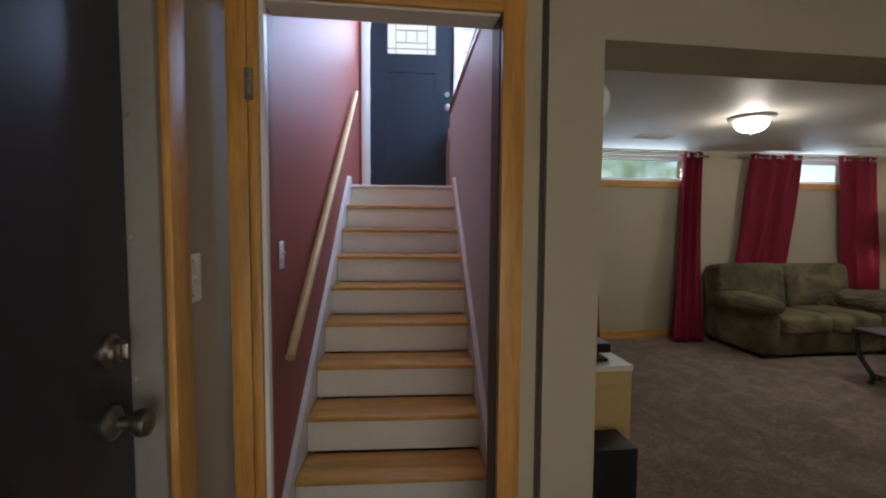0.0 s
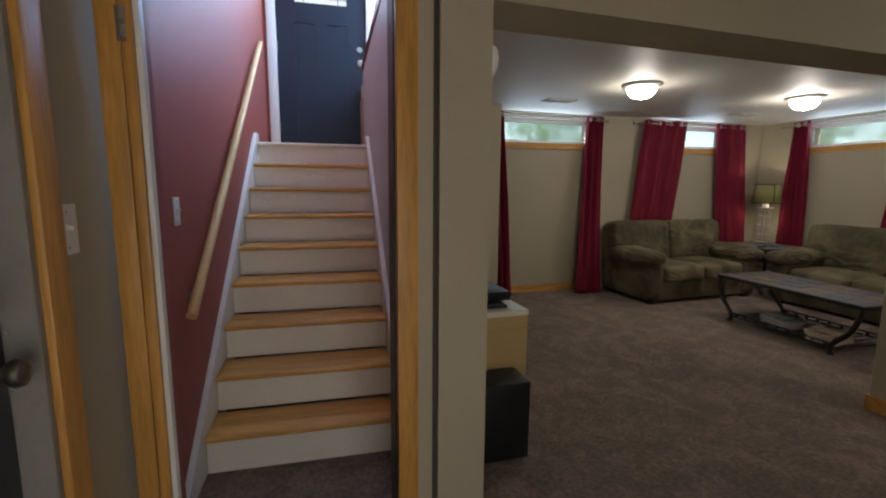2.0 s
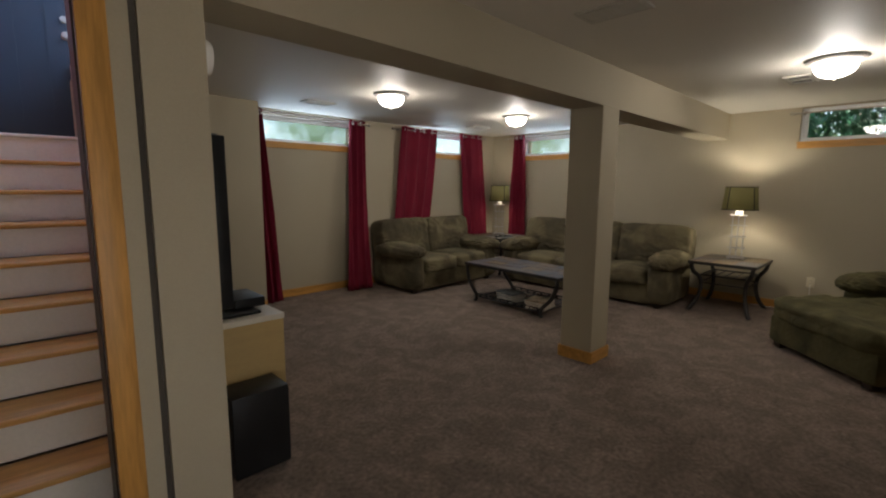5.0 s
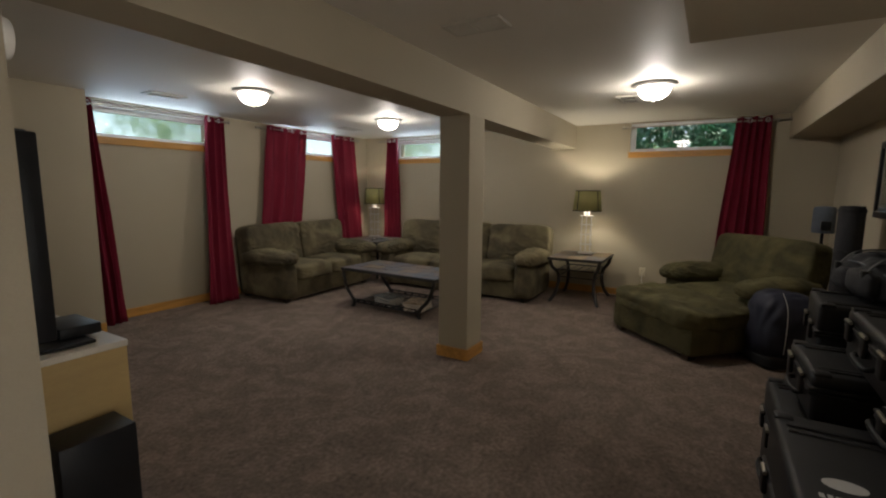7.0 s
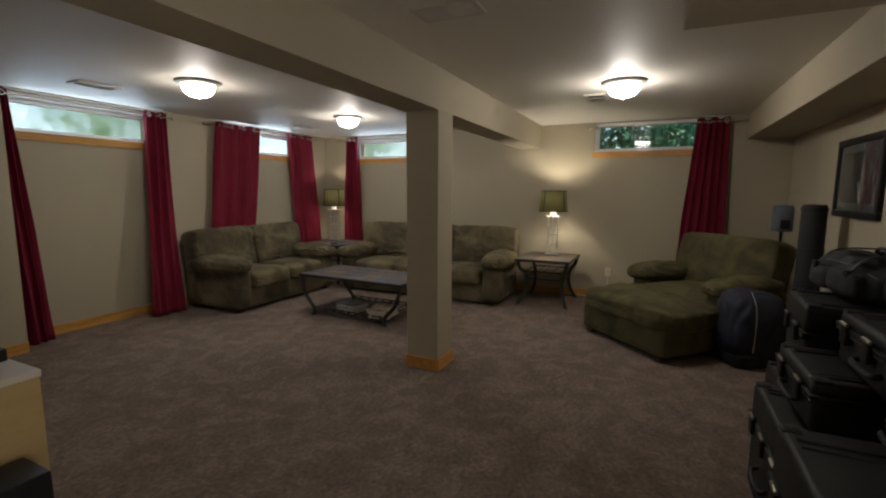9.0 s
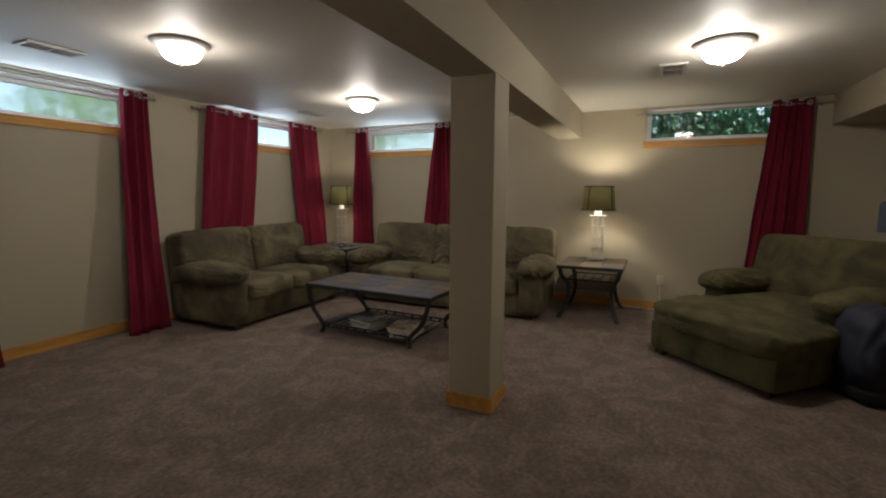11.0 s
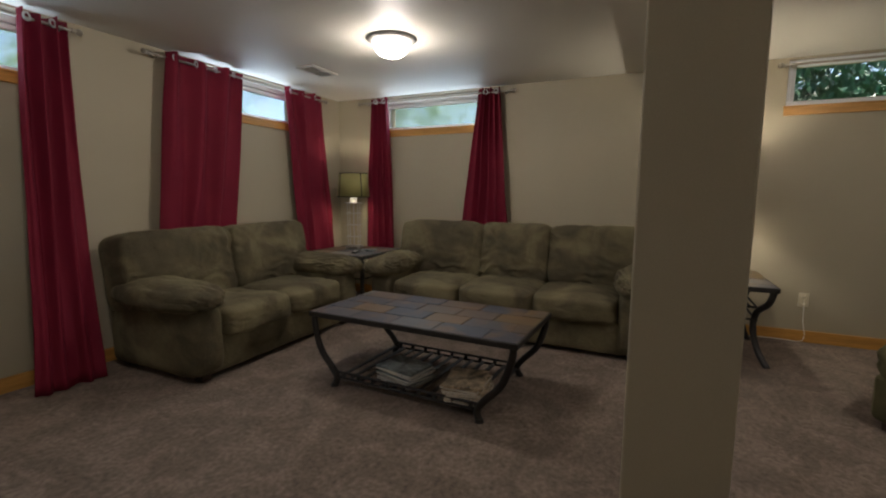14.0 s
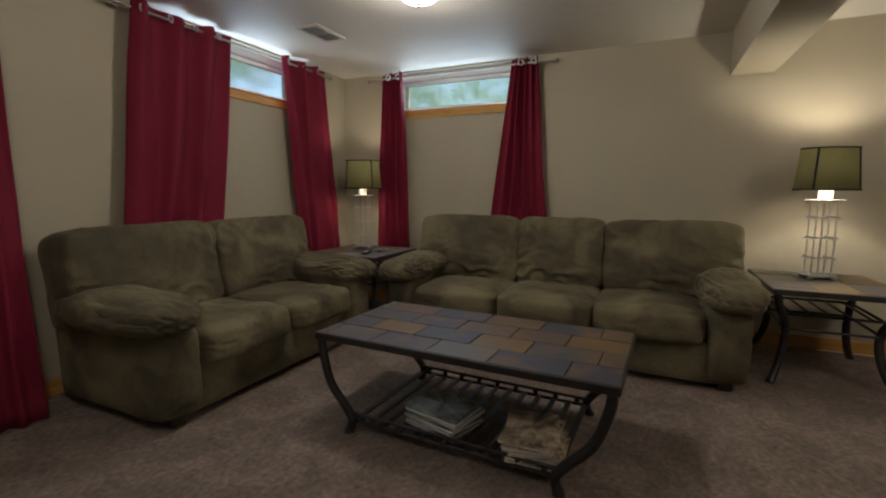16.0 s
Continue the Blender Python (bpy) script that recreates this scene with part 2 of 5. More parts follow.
LEAF = surface("leaf_green", (0.16, 0.26, 0.10), 0.5, 0.5, 2.2, 10, 0.0)
def translucent(m, colour, share):
    nt = m.node_tree
    tr = nt.nodes.new("ShaderNodeBsdfTranslucent")
    tr.inputs[0].default_value = (*colour, 1)
    mx = nt.nodes.new("ShaderNodeMixShader")
    mx.inputs[0].default_value = share
    nt.links.new(nt.nodes["Principled BSDF"].outputs[0], mx.inputs[1])
    nt.links.new(tr.outputs[0], mx.inputs[2])
    nt.links.new(mx.outputs[0], nt.nodes["Material Output"].inputs[0])


translucent(LEAF, (0.30, 0.42, 0.16), 0.5)
LEAFDARK = surface("deep_leaf_green", (0.022, 0.115, 0.045), 0.45, 0.5, 3, 10, 0.0)
BARK = surface("bark", (0.10, 0.075, 0.055), 0.9, 0.3, 6, 40, 0.6)
SIDING = surface("pale_house_siding", (0.5, 0.5, 0.48), 0.7, 0.06, 1, 30, 0.2)
GLASS = clear_glass("window_glass")
DOMEGLASS = glowing("lit_alabaster_glass", (1.0, 0.935, 0.85), DOME_GLOW)
DOMELOW = glowing("softer_lit_alabaster_glass", (1.0, 0.935, 0.85), DOME_GLOW * 0.95)
DOMEDIM = glowing("weaker_lit_alabaster_glass", (1.0, 0.935, 0.85), DOME_GLOW * 0.64)
BULBGLOW = glowing("lit_bulb_glass", (1.0, 0.88, 0.66), 9.0)


# ---- building helpers ----
def bm_new():
    return bmesh.new()


def box(bm, x0, x1, y0, y1, z0, z1, bevel=0.0, seg=2):
    r = bmesh.ops.create_cube(bm, size=1, matrix=Matrix.Translation(((x0 + x1) / 2, (y0 + y1) / 2, (z0 + z1) / 2)) @ Matrix.Diagonal((x1 - x0, y1 - y0, z1 - z0, 1)))
    if bevel:
        es = {e for v in r["verts"] for e in v.link_edges}
        bmesh.ops.bevel(bm, geom=list(es), offset=bevel, segments=seg, affect="EDGES", profile=0.5)


def cyl(bm, p, q, r0, r1=None, n=12):
    """A round bar from p to q."""
    p, q = Vector(p), Vector(q)
    d = q - p
    m = Matrix.Translation((p + q) / 2) @ d.to_track_quat("Z", "Y").to_matrix().to_4x4()
    bmesh.ops.create_cone(bm, cap_ends=True, segments=n, radius1=r0, radius2=r0 if r1 is None else r1, depth=d.length, matrix=m)


def lathe(bm, profile, centre=(0, 0, 0), n=32, sx=1.0, sy=1.0):
    """Turns a profile of (radius, height) about z."""
    cx, cy, cz = centre
    rings = []
    for r, z in profile:
        rings.append([bm.verts.new((cx + sx * r * math.cos(2 * math.pi * i / n), cy + sy * r * math.sin(2 * math.pi * i / n), cz + z)) for i in range(n)])
    for a, b in zip(rings, rings[1:]):
        for i in range(n):
            bm.faces.new((a[i], a[(i + 1) % n], b[(i + 1) % n], b[i]))
    if tuple(profile[0]) != tuple(profile[-1]):
        for ring in (rings[0], rings[-1]):
            bm.faces.new(ring)
    bmesh.ops.remove_doubles(bm, verts=[v for r in rings for v in r], dist=1e-5)


def sweep(bm, pts, w, h=None, n=8):
    """A bar of round or flat section along a bent line."""
    h = w if h is None else h
    pts = [Vector(p) for p in pts]
    rings = []
    for i, p in enumerate(pts):
        d = (pts[min(i + 1, len(pts) - 1)] - pts[max(i - 1, 0)]).normalized()
        side = d.cross(Vector((0, 0, 1)))
        if side.length < 1e-3:
            side = Vector((1, 0, 0))
        side.normalize()
        up = side.cross(d).normalized()
        rings.append([bm.verts.new(p + side * w * math.cos(2 * math.pi * k / n) + up * h * math.sin(2 * math.pi * k / n)) for k in range(n)])
    for a, b in zip(rings, rings[1:]):
        for k in range(n):
            bm.faces.new((a[k], a[(k + 1) % n], b[(k + 1) % n], b[k]))
    bm.faces.new(rings[0][::-1])
    bm.faces.new(rings[-1])


def pillow(bm, c, s, n=4.0, crown=(0, 0, 0), rough=0.012, freq=4.0, seed=0.0, cuts=14, folds=0.0, m=None, creases=()):
    """A stuffed block: a box of half sizes s rounded off, swollen and slightly wrinkled."""
    c, s = Vector(c), Vector(s)
    tmp = bmesh.new()
    bmesh.ops.create_cube(tmp, size=2)
    bmesh.ops.subdivide_edges(tmp, edges=tmp.edges[:], cuts=cuts, use_grid_fill=True)
    for v in tmp.verts:
        p = v.co.copy()
        k = (abs(p.x) ** n + abs(p.y) ** n + abs(p.z) ** n) ** (-1 / n)
        q = p * k
        d = Vector((q.x * s.x, q.y * s.y, q.z * s.z))
        bulge = [1 + crown[i] * max(0, 1 - (p[(i + 1) % 3] ** 2)) * max(0, 1 - (p[(i + 2) % 3] ** 2)) for i in range(3)]
        d = Vector((d.x * bulge[0], d.y * bulge[1], d.z * bulge[2]))
        w = noise.noise(d * freq + Vector((seed, seed * 2.3, seed * 0.7))) + 0.4 * noise.noise(d * freq * 3.1 + Vector((seed, 0, 0)))
        nrm = Vector((q.x / s.x, q.y / s.y, q.z / s.z)).normalized()
        d += nrm * rough * w
        if folds:
            f = math.sin(18 * d.x / max(s.x, 0.2) + 5 * noise.noise(d * 5 + Vector((seed, 0, 0)))) * noise.noise(d * 3 + Vector((0, seed, 0)))
            d += nrm * folds * f
        for spot, radius, way, waves, deep in creases:
            far = (p - Vector(spot)).length / radius
            if far < 2:
                wob = 0.25 * noise.noise(p * 3 + Vector((seed, 1, 2)))
                d += nrm * deep * math.sin(waves * (p.dot(Vector(way)) + wob)) * math.exp(-far * far)
        v.co = (m @ (c + d)) if m else c + d
    me = bpy.data.meshes.new("tmp")
    tmp.to_mesh(me)
    tmp.free()
    bm.from_mesh(me)
    bpy.data.meshes.remove(me)


def mesh_of(name, bm, material, smooth=False):
    bmesh.ops.recalc_face_normals(bm, faces=bm.faces[:])
    me = bpy.data.meshes.new(name)
    bm.to_mesh(me)
    bm.free()
    me.materials.append(material)
    if smooth:
        me.shade_smooth()
        if smooth != "all":
            me.set_sharp_from_angle(angle=radians(38))
    return me


def part(name, bm, material, parent, label="", smooth=True):
    ob = new(name, mesh_of(name, bm, material, smooth))
    ob.parent = parent
    return tagged(ob, label)


def thing(name, m, label, category, group=""):
    e = new(name)
    e.matrix_world = m
    return tagged(e, label, category, group)


def structure(name, bm, material, label, smooth=False):
    return tagged(new(name, mesh_of(name, bm, material, smooth)), label, kind="structure")


def solo(name, bm, material, label, category, group="", m=None, smooth=True):
    ob = new(name, mesh_of(name, bm, material, smooth))
    if m:
        ob.matrix_world = m
    return tagged(ob, label, category, group)


# ---- plan ----
EAST, NORTH, SOUTH, WEST = 6.30, 5.10, -1.40, -0.775
CEILING, THICK = 2.28, 0.34
WIN_A, WIN_B = (2.10, 3.44), (4.32, 5.76)
WIN_C, WIN_D = (3.24, 4.52), (-0.76, 0.71)
SILL, HEAD = 1.904, 2.265
FRONT = 1.40
SW = pose(-0.267, 2.07, 0, 0, 0, -3.45)
RISE, GOING, HALF = 0.192, 0.252, 0.455
LAND = 9 * RISE


# ---- shell of the basement ----
bm = bm_new()
box(bm, -1.2, EAST + 0.4, SOUTH - 0.3, NORTH + 0.4, -0.15, 0)
structure("floor", bm, CARPET, "mottled brown plush carpet with brushed patches")


def wall_with_windows(name, along, face, lo, hi, openings, z1):
    """A thick outer wall along x or y, with real openings from the sill up to the head."""
    b = bm_new()

    def put(a0, a1, z0, z1_):
        if a1 - a0 < 0.001:
            return
        if along == "x":
            box(b, a0, a1, face, face + THICK, z0, z1_)
        else:
            box(b, face, face + THICK, a0, a1, z0, z1_)
    at = lo
    for o0, o1 in openings:
        put(at, o0, 0, z1)
        put(o0, o1, 0, SILL)
        put(o0, o1, HEAD, z1)
        at = o1
    put(at, hi, 0, z1)
    bmesh.ops.remove_doubles(b, verts=b.verts[:], dist=0.0005)
    return structure(name, b, WALL, "smooth beige painted wall with high window openings")


wall_with_windows("wall_north", "x", NORTH, 1.93, EAST, [WIN_A, WIN_B], CEILING)
wall_with_windows("wall_east", "y", EAST, SOUTH, NORTH + THICK, [WIN_D, WIN_C], CEILING)
bm = bm_new()
for a in ((WEST, -0.70, 0, CEILING), (0.55, EAST + THICK, 0, CEILING), (-0.70, 0.55, 1.96, CEILING)):
    box(bm, a[0], a[1], SOUTH - 0.15, SOUTH, a[2], a[3])
structure("wall_south", bm, WALL, "smooth beige painted wall")
bm = bm_new()
box(bm, 0.386, 1.93, 4.75, NORTH + THICK, 0, CEILING)
structure("wall_nook", bm, WALL, "beige painted wall return beside the high window")

bm = bm_new()
box(bm, -1.2, EAST + THICK, SOUTH - 0.15, 1.52, CEILING, CEILING + 0.14)
box(bm, 0.399, EAST + THICK, 1.52, NORTH + THICK, CEILING, CEILING + 0.14)
box(bm, -0.95, 0.399, 1.52, 2.06, CEILING, CEILING + 0.14)
structure("ceiling", bm, CEIL, "off-white smooth painted ceiling")

# dropped beam on the post, soffits round ducts
bm = bm_new()
box(bm, 0.386, EAST, FRONT, 1.672, 1.95, CEILING)
for v in bm.verts:
    u = (v.co.x - 0.386) / (EAST - 0.386)
    if v.co.z < 2.1:
        v.co.z = 1.99 - 0.016 * u
structure("beam", bm, WALL, "boxed-in beige painted ceiling beam")
bm = bm_new()
box(bm, 3.10, 3.365, FRONT + 0.003, 1.675, 0, 2.0, 0.006, 2)
structure("post", bm, WALL, "square beige painted support post")
for a in ((3.087, 3.378, FRONT - 0.012, FRONT + 0.001), (3.087, 3.378, 1.675, 1.688), (3.087, 3.10, FRONT + 0.001, 1.675), (3.365, 3.378, FRONT + 0.001, 1.675)):
    bm = bm_new()
    box(bm, *a, 0, 0.095, 0.003, 1)
    structure("baseboard", bm, OAK_X, "honey oak baseboard round the post")
bm = bm_new()
box(bm, WEST, 2.01, SOUTH, -0.124, 1.985, CEILING, 0.004, 1)
structure("soffit_1", bm, WALL, "low boxed-in beige ceiling soffit")
bm = bm_new()
box(bm, 2.01, EAST, SOUTH, -0.95, 2.0, CEILING, 0.004, 1)
structure("soffit_2", bm, WALL, "boxed-in beige soffit along the wall")

# wall to the stairs: column, groove with its shade painted dark, strip
bm = bm_new()
plan = [(0.203, FRONT - 0.02), (0.386, FRONT - 0.02), (0.386, 1.50), (0.43, 4.75), (0.398, 4.75), (0.203, 1.54)]
low_ring = [bm.verts.new((x, y, 0)) for x, y in plan]
top_ring = [bm.verts.new((x, y, CEILING)) for x, y in plan]
bm.faces.new(low_ring[::-1])
bm.faces.new(top_ring)
for i in range(len(plan)):
    k = (i + 1) % len(plan)
    bm.faces.new((low_ring[i], low_ring[k], top_ring[k], top_ring[i]))
structure("wall_stair", bm, WALL, "beige painted end of the stair wall")
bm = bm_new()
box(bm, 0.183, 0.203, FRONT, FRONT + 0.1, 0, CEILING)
structure("trim", bm, GAPSHADE, "dark strip painted as the shade of the gap beside the wall end")
bm = bm_new()
box(bm, 0.130, 0.183, FRONT - 0.008, FRONT + 0.12, 0, CEILING)
box(bm, WEST, 0.130, FRONT, FRONT + 0.098, 2.05, CEILING)
structure("wall_front", bm, WALL, "beige painted wall over the stair doorway")


# oak casing of the stair doorway
def casing(x0, x1, z0, z1, mat):
    b = bm_new()
    box(b, x0, x1, FRONT - 0.022, FRONT - 0.001, z0, z1, 0.004, 2)
    structure("trim", b, mat, "honey oak door casing with a rounded edge", True)


casing(-0.752, -0.695, 0, 2.10, OAK_Z)
casing(-0.693, -0.664, 0, 2.10, OAK_Z)
casing(0.056, 0.129, 0, 2.10, OAK_Z)
bm = bm_new()
box(bm, -0.664, 0.056, FRONT - 0.022, FRONT - 0.001, 2.045, 2.10, 0.004, 2)
structure("trim", bm, OAK_X, "honey oak head casing of the stair doorway", True)
for a, lining in (((-0.666, -0.651, FRONT - 0.001, FRONT + 0.036), WHITE), ((-0.666, -0.655, FRONT + 0.037, FRONT + 0.10), RED), ((0.050, 0.056, FRONT - 0.001, FRONT + 0.10), DARKWOOD)):
    bm = bm_new()
    box(bm, *a, 0, 2.045, 0.002, 1)
    structure("trim", bm, lining, "painted door lining")
bm = bm_new()
box(bm, -0.651, 0.050, FRONT + 0.001, FRONT + 0.10, 2.04, 2.0495)
structure("trim", bm, CEIL, "off-white head lining")

# wall on the side of the entry with the dark door
D0, D1, DX = 0.11, 1.02, -0.832
bm = bm_new()
box(bm, WEST - 0.16, WEST, D1 + 0.004, FRONT + 0.12, 0, CEILING)
box(bm, WEST - 0.16, WEST, SOUTH, D0, 0, CEILING)
box(bm, WEST - 0.16, WEST, D0, D1 + 0.004, 2.06, CEILING)
structure("wall_west", bm, WALL, "beige painted wall with a doorway")
for y0, y1 in ((D1, D1 + 0.085), (D0 - 0.085, D0)):
    bm = bm_new()
    box(bm, WEST, WEST + 0.02, y0 + 0.012, y1 + 0.020, 0, 2.14, 0.005, 2)
    structure("trim", bm, OAK_Z, "honey oak casing beside the dark door", True)
bm = bm_new()
box(bm, WEST, WEST + 0.02, D0 + 0.012, D1 + 0.012, 2.06, 2.14, 0.005, 2)
structure("trim", bm, OAK_Y, "honey oak head casing over the dark door", True)
for y0, y1 in ((D1 - 0.012, D1 + 0.012), (D0 - 0.012, D0 + 0.012)):
    bm = bm_new()
    box(bm, WEST - 0.15, WEST + 0.004, y0, y1, 0, 2.06, 0.002, 1)
    structure("trim", bm, GREYJAMB, "grey painted metal door jamb")
bm = bm_new()
box(bm, WEST - 0.15, WEST + 0.004, D0 + 0.012, D1 - 0.012, 2.04, 2.06)
structure("trim", bm, GREYJAMB, "grey painted metal door head")

for zc in (0.62, 0.95, 1.07, 1.37, 1.62):
    bm = bm_new()
    lathe(bm, [(0, 0), (0.005, 0), (0.004, 0.0015), (0, 0.0015)], n=10)
    solo("jamb_screw", bm, NICKEL, "small countersunk screw in the grey jamb", "screw", "jamb screws", m=pose(WEST + 0.004 - 0.055, D1 - 0.012, zc, 90, 0, 0))

door = thing("door_1", pose(DX, D0 + 0.016, 0), "closed near-black painted flush door with nickel hardware", "door")
door["kind"] = "structure"
bm = bm_new()
box(bm, -0.045, 0, 0, D1 - D0 - 0.032, 0.012, 2.035, 0.002, 1)
part("leaf", bm, DARKDOOR, door, "near-black painted door leaf", False)
for z, knob in ((1.01, True), (1.152, False)):
    bm = bm_new()
    yk = D1 - D0 - 0.032 - 0.075
    rr = 0.033
    prof = [(0.0, 0.0), (rr, 0.0), (rr, 0.006), (rr * 0.75, 0.012)]
    prof += [(0.013, 0.016), (0.013, 0.035), (0.022, 0.042), (0.029, 0.055), (0.027, 0.068), (0.014, 0.075), (0.0, 0.076)] if knob else [(rr * 0.7, 0.02), (0.012, 0.022), (0.0, 0.022)]
    lathe(bm, prof, n=24)
    bmesh.ops.transform(bm, verts=bm.verts[:], matrix=pose(0, yk, z, 0, 90, 0))
    part("door_knob" if knob else "deadbolt", bm, BRONZE, door, "satin nickel round knob" if knob else "satin nickel deadbolt rose")
    if not knob:
        bm = bm_new()
        box(bm, 0.022, 0.036, yk - 0.004, yk + 0.004, z - 0.016, z + 0.016, 0.003, 2)
        part("thumb_turn", bm, BRONZE, door)


def switch(m, label, half=0.036):
    e = thing("light_switch", m, label, "light switch")
    b = bm_new()
    box(b, -half, half, 0, 0.006, -0.06, 0.06, 0.003, 2)
    part("plate", b, PLASTIC, e)
    for z in (-0.042, 0.042):
        b = bm_new()
        cyl(b, (0, 0.004, z), (0, 0.0075, z), 0.0035)
        part("screw", b, NICKEL, e)
    b = bm_new()
    box(b, -0.006, 0.006, 0.006, 0.009, -0.014, 0.014)
    box(b, -0.004, 0.004, 0.006, 0.02, 0.0, 0.010, 0.001, 1)
    part("toggle", b, PLASTIC, e)
    return e


switch(pose(WEST, 1.165, 1.262, 0, 0, -90), "white plastic toggle switch plate on the beige wall", 0.052)


# baseboards of the room
def base(along, face, a0, a1, sign, mat):
    b = bm_new()
    f0, f1 = (face - 0.016, face) if sign < 0 else (face, face + 0.016)
    if along == "x":
        box(b, a0, a1, f0, f1, 0, 0.095, 0.004, 2)
    else:
        box(b, f0, f1, a0, a1, 0, 0.095, 0.004, 2)
    structure("baseboard", b, mat, "honey oak baseboard along the wall")


base("x", NORTH, 1.95, EAST - 0.018, -1, OAK_X)
base("y", EAST, SOUTH + 0.018, NORTH, -1, OAK_Y)
base("x", SOUTH, 0.62, EAST, 1, OAK_X)
# invented glazed door behind the start of the walk, opening for the fill lamp
gd = thing("door_3", pose(0, SOUTH, 0), "invented unseen sliding glass door with white frame, opening for the fill lamp", "door")
gd["kind"] = "structure"
for a in ((-0.70, -0.64, 0, 1.96), (0.49, 0.55, 0, 1.96), (-0.10, -0.04, 0.06, 1.90), (-0.64, 0.49, 0, 0.06), (-0.64, 0.49, 1.90, 1.96)):
    bm = bm_new()
    box(bm, a[0] + 0.001, a[1] - 0.001, -0.14, -0.09, a[2], a[3])
    part("frame", bm, VINYL, gd, "", False)
for a in ((-0.64, -0.10), (-0.04, 0.49)):
    bm = bm_new()
    box(bm, *a, -0.118, -0.112, 0.06, 1.90)
    g = part("pane", bm, GLASS, gd, "", False)
    g.visible_shadow = False
base("y", 0.386, FRONT + 0.02, 2.0, 1, OAK_Y)
base("x", 4.75, 0.45, 1.93, -1, OAK_X)
base("y", WEST, D1 + 0.1, FRONT - 0.03, 1, OAK_Y)


# ---- windows ----
def hazy_glass():
    m = clear_glass("dusty_window_glass")
    m.node_tree.nodes["Principled BSDF"].inputs["Roughness"].default_value = 0.10
    return m


HAZY = hazy_glass()


def window(name, along, lo, hi, face, label, head=0.10, pane=None, R=0.09):
    """A slider set deep in its opening: lining, vinyl frame, meeting rail, panes, oak sill."""
    e = thing(name, pose(lo, face, 0) if along == "x" else pose(face, lo, 0), label, "window")
    e["kind"] = "structure"
    L = hi - lo

    def lbox(a0, a1, d0, d1, z0, z1, bevel=0.0):
        b = bm_new()
        if along == "x":
            box(b, a0, a1, d0, d1, z0, z1, bevel, 1)
        else:
            box(b, d0, d1, a0, a1, z0, z1, bevel, 1)
        return b
    z0, z1 = SILL + 0.012, HEAD
    w = 0.030
    for a in ((0.003, L - 0.003, R, R + 0.07, z0, z0 + w), (0.003, L - 0.003, R, R + 0.07, z1 - head + 0.035, z1 - 0.002), (0.003, L - 0.003, R + 0.014, R + 0.066, z1 - head, z1 - head + 0.034), (0.003, w, R + 0.001, R + 0.069, z0 + w, z1 - head), (L - w, L - 0.003, R + 0.001, R + 0.069, z0 + w, z1 - head), (w, w + 0.03, R + 0.016, R + 0.06, z0 + w, z1 - head), (L - w - 0.03, L - w, R + 0.016, R + 0.06, z0 + w, z1 - head)):
        part("window_frame", lbox(*a, 0.004), VINYL, e, "", False)
    g = part("pane", lbox(w, L - w, R + 0.028, R + 0.034, z0 + w, z1 - head), pane or HAZY, e, "clear window glass", False)
    g.visible_shadow = False
    part("window_sill", lbox(0.002, L - 0.002, 0.0, R, SILL + 0.001, SILL + 0.012), VINYL, e, "white sill board", False)
    part("apron", lbox(-0.012, L + 0.012, -0.018, -0.001, SILL - 0.072, SILL - 0.012, 0.003), OAK_X if along == "x" else OAK_Y, e, "honey oak apron below the window", False)
    part("stool", lbox(-0.018, L + 0.018, -0.024, 0.0, SILL - 0.012, SILL + 0.002, 0.003), OAK_X if along == "x" else OAK_Y, e, "honey oak stool", False)
    return e


window("window_1", "x", *WIN_A, NORTH, "high basement window with white frame and oak sill")
window("window_2", "x", *WIN_B, NORTH, "high basement window with white frame and oak sill, half behind curtains")
window("window_3", "y", *WIN_C, EAST, "high basement window with white frame and oak sill, between curtains")
window("window_4", "y", *WIN_D, EAST, "high basement window with white frame facing dark shrubs", 0.045, GLASS, 0.035)


# daylight entering by the high windows, sent up by the bright ground outside
for eye, aim, long, share in (((2.76, NORTH + 0.05), (2.76, NORTH - 0.91), 1.15, 1.0), ((4.96, NORTH + 0.05), (4.96, NORTH - 0.91), 1.15, 1.0), ((EAST + 0.05, 3.92), (EAST - 0.91, 3.92), 1.1, 0.8)):
    wl = new("window_daylight", bpy.data.lights.new("window_daylight", "AREA"))
    wl.data.shape, wl.data.size, wl.data.size_y = "RECTANGLE", long, 0.2
    wl.data.energy, wl.data.color = WINDOW_WATTS * share, (0.62, 0.80, 1.0)
    wl.matrix_world = look((*eye, (SILL + HEAD) / 2), (*aim, (SILL + HEAD) / 2 + 0.12))

# ---- stairwell and entry ----
def swbox(name, a, mat, label, bevel=0.0, kind="structure", smooth=False):
    b = bm_new()
    box(b, *a, bevel, 2)
    ob = structure(name, b, mat, label, smooth)
    ob.matrix_world = SW
    return ob


HIGH = 4.9
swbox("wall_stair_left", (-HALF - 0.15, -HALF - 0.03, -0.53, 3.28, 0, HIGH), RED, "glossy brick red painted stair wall")
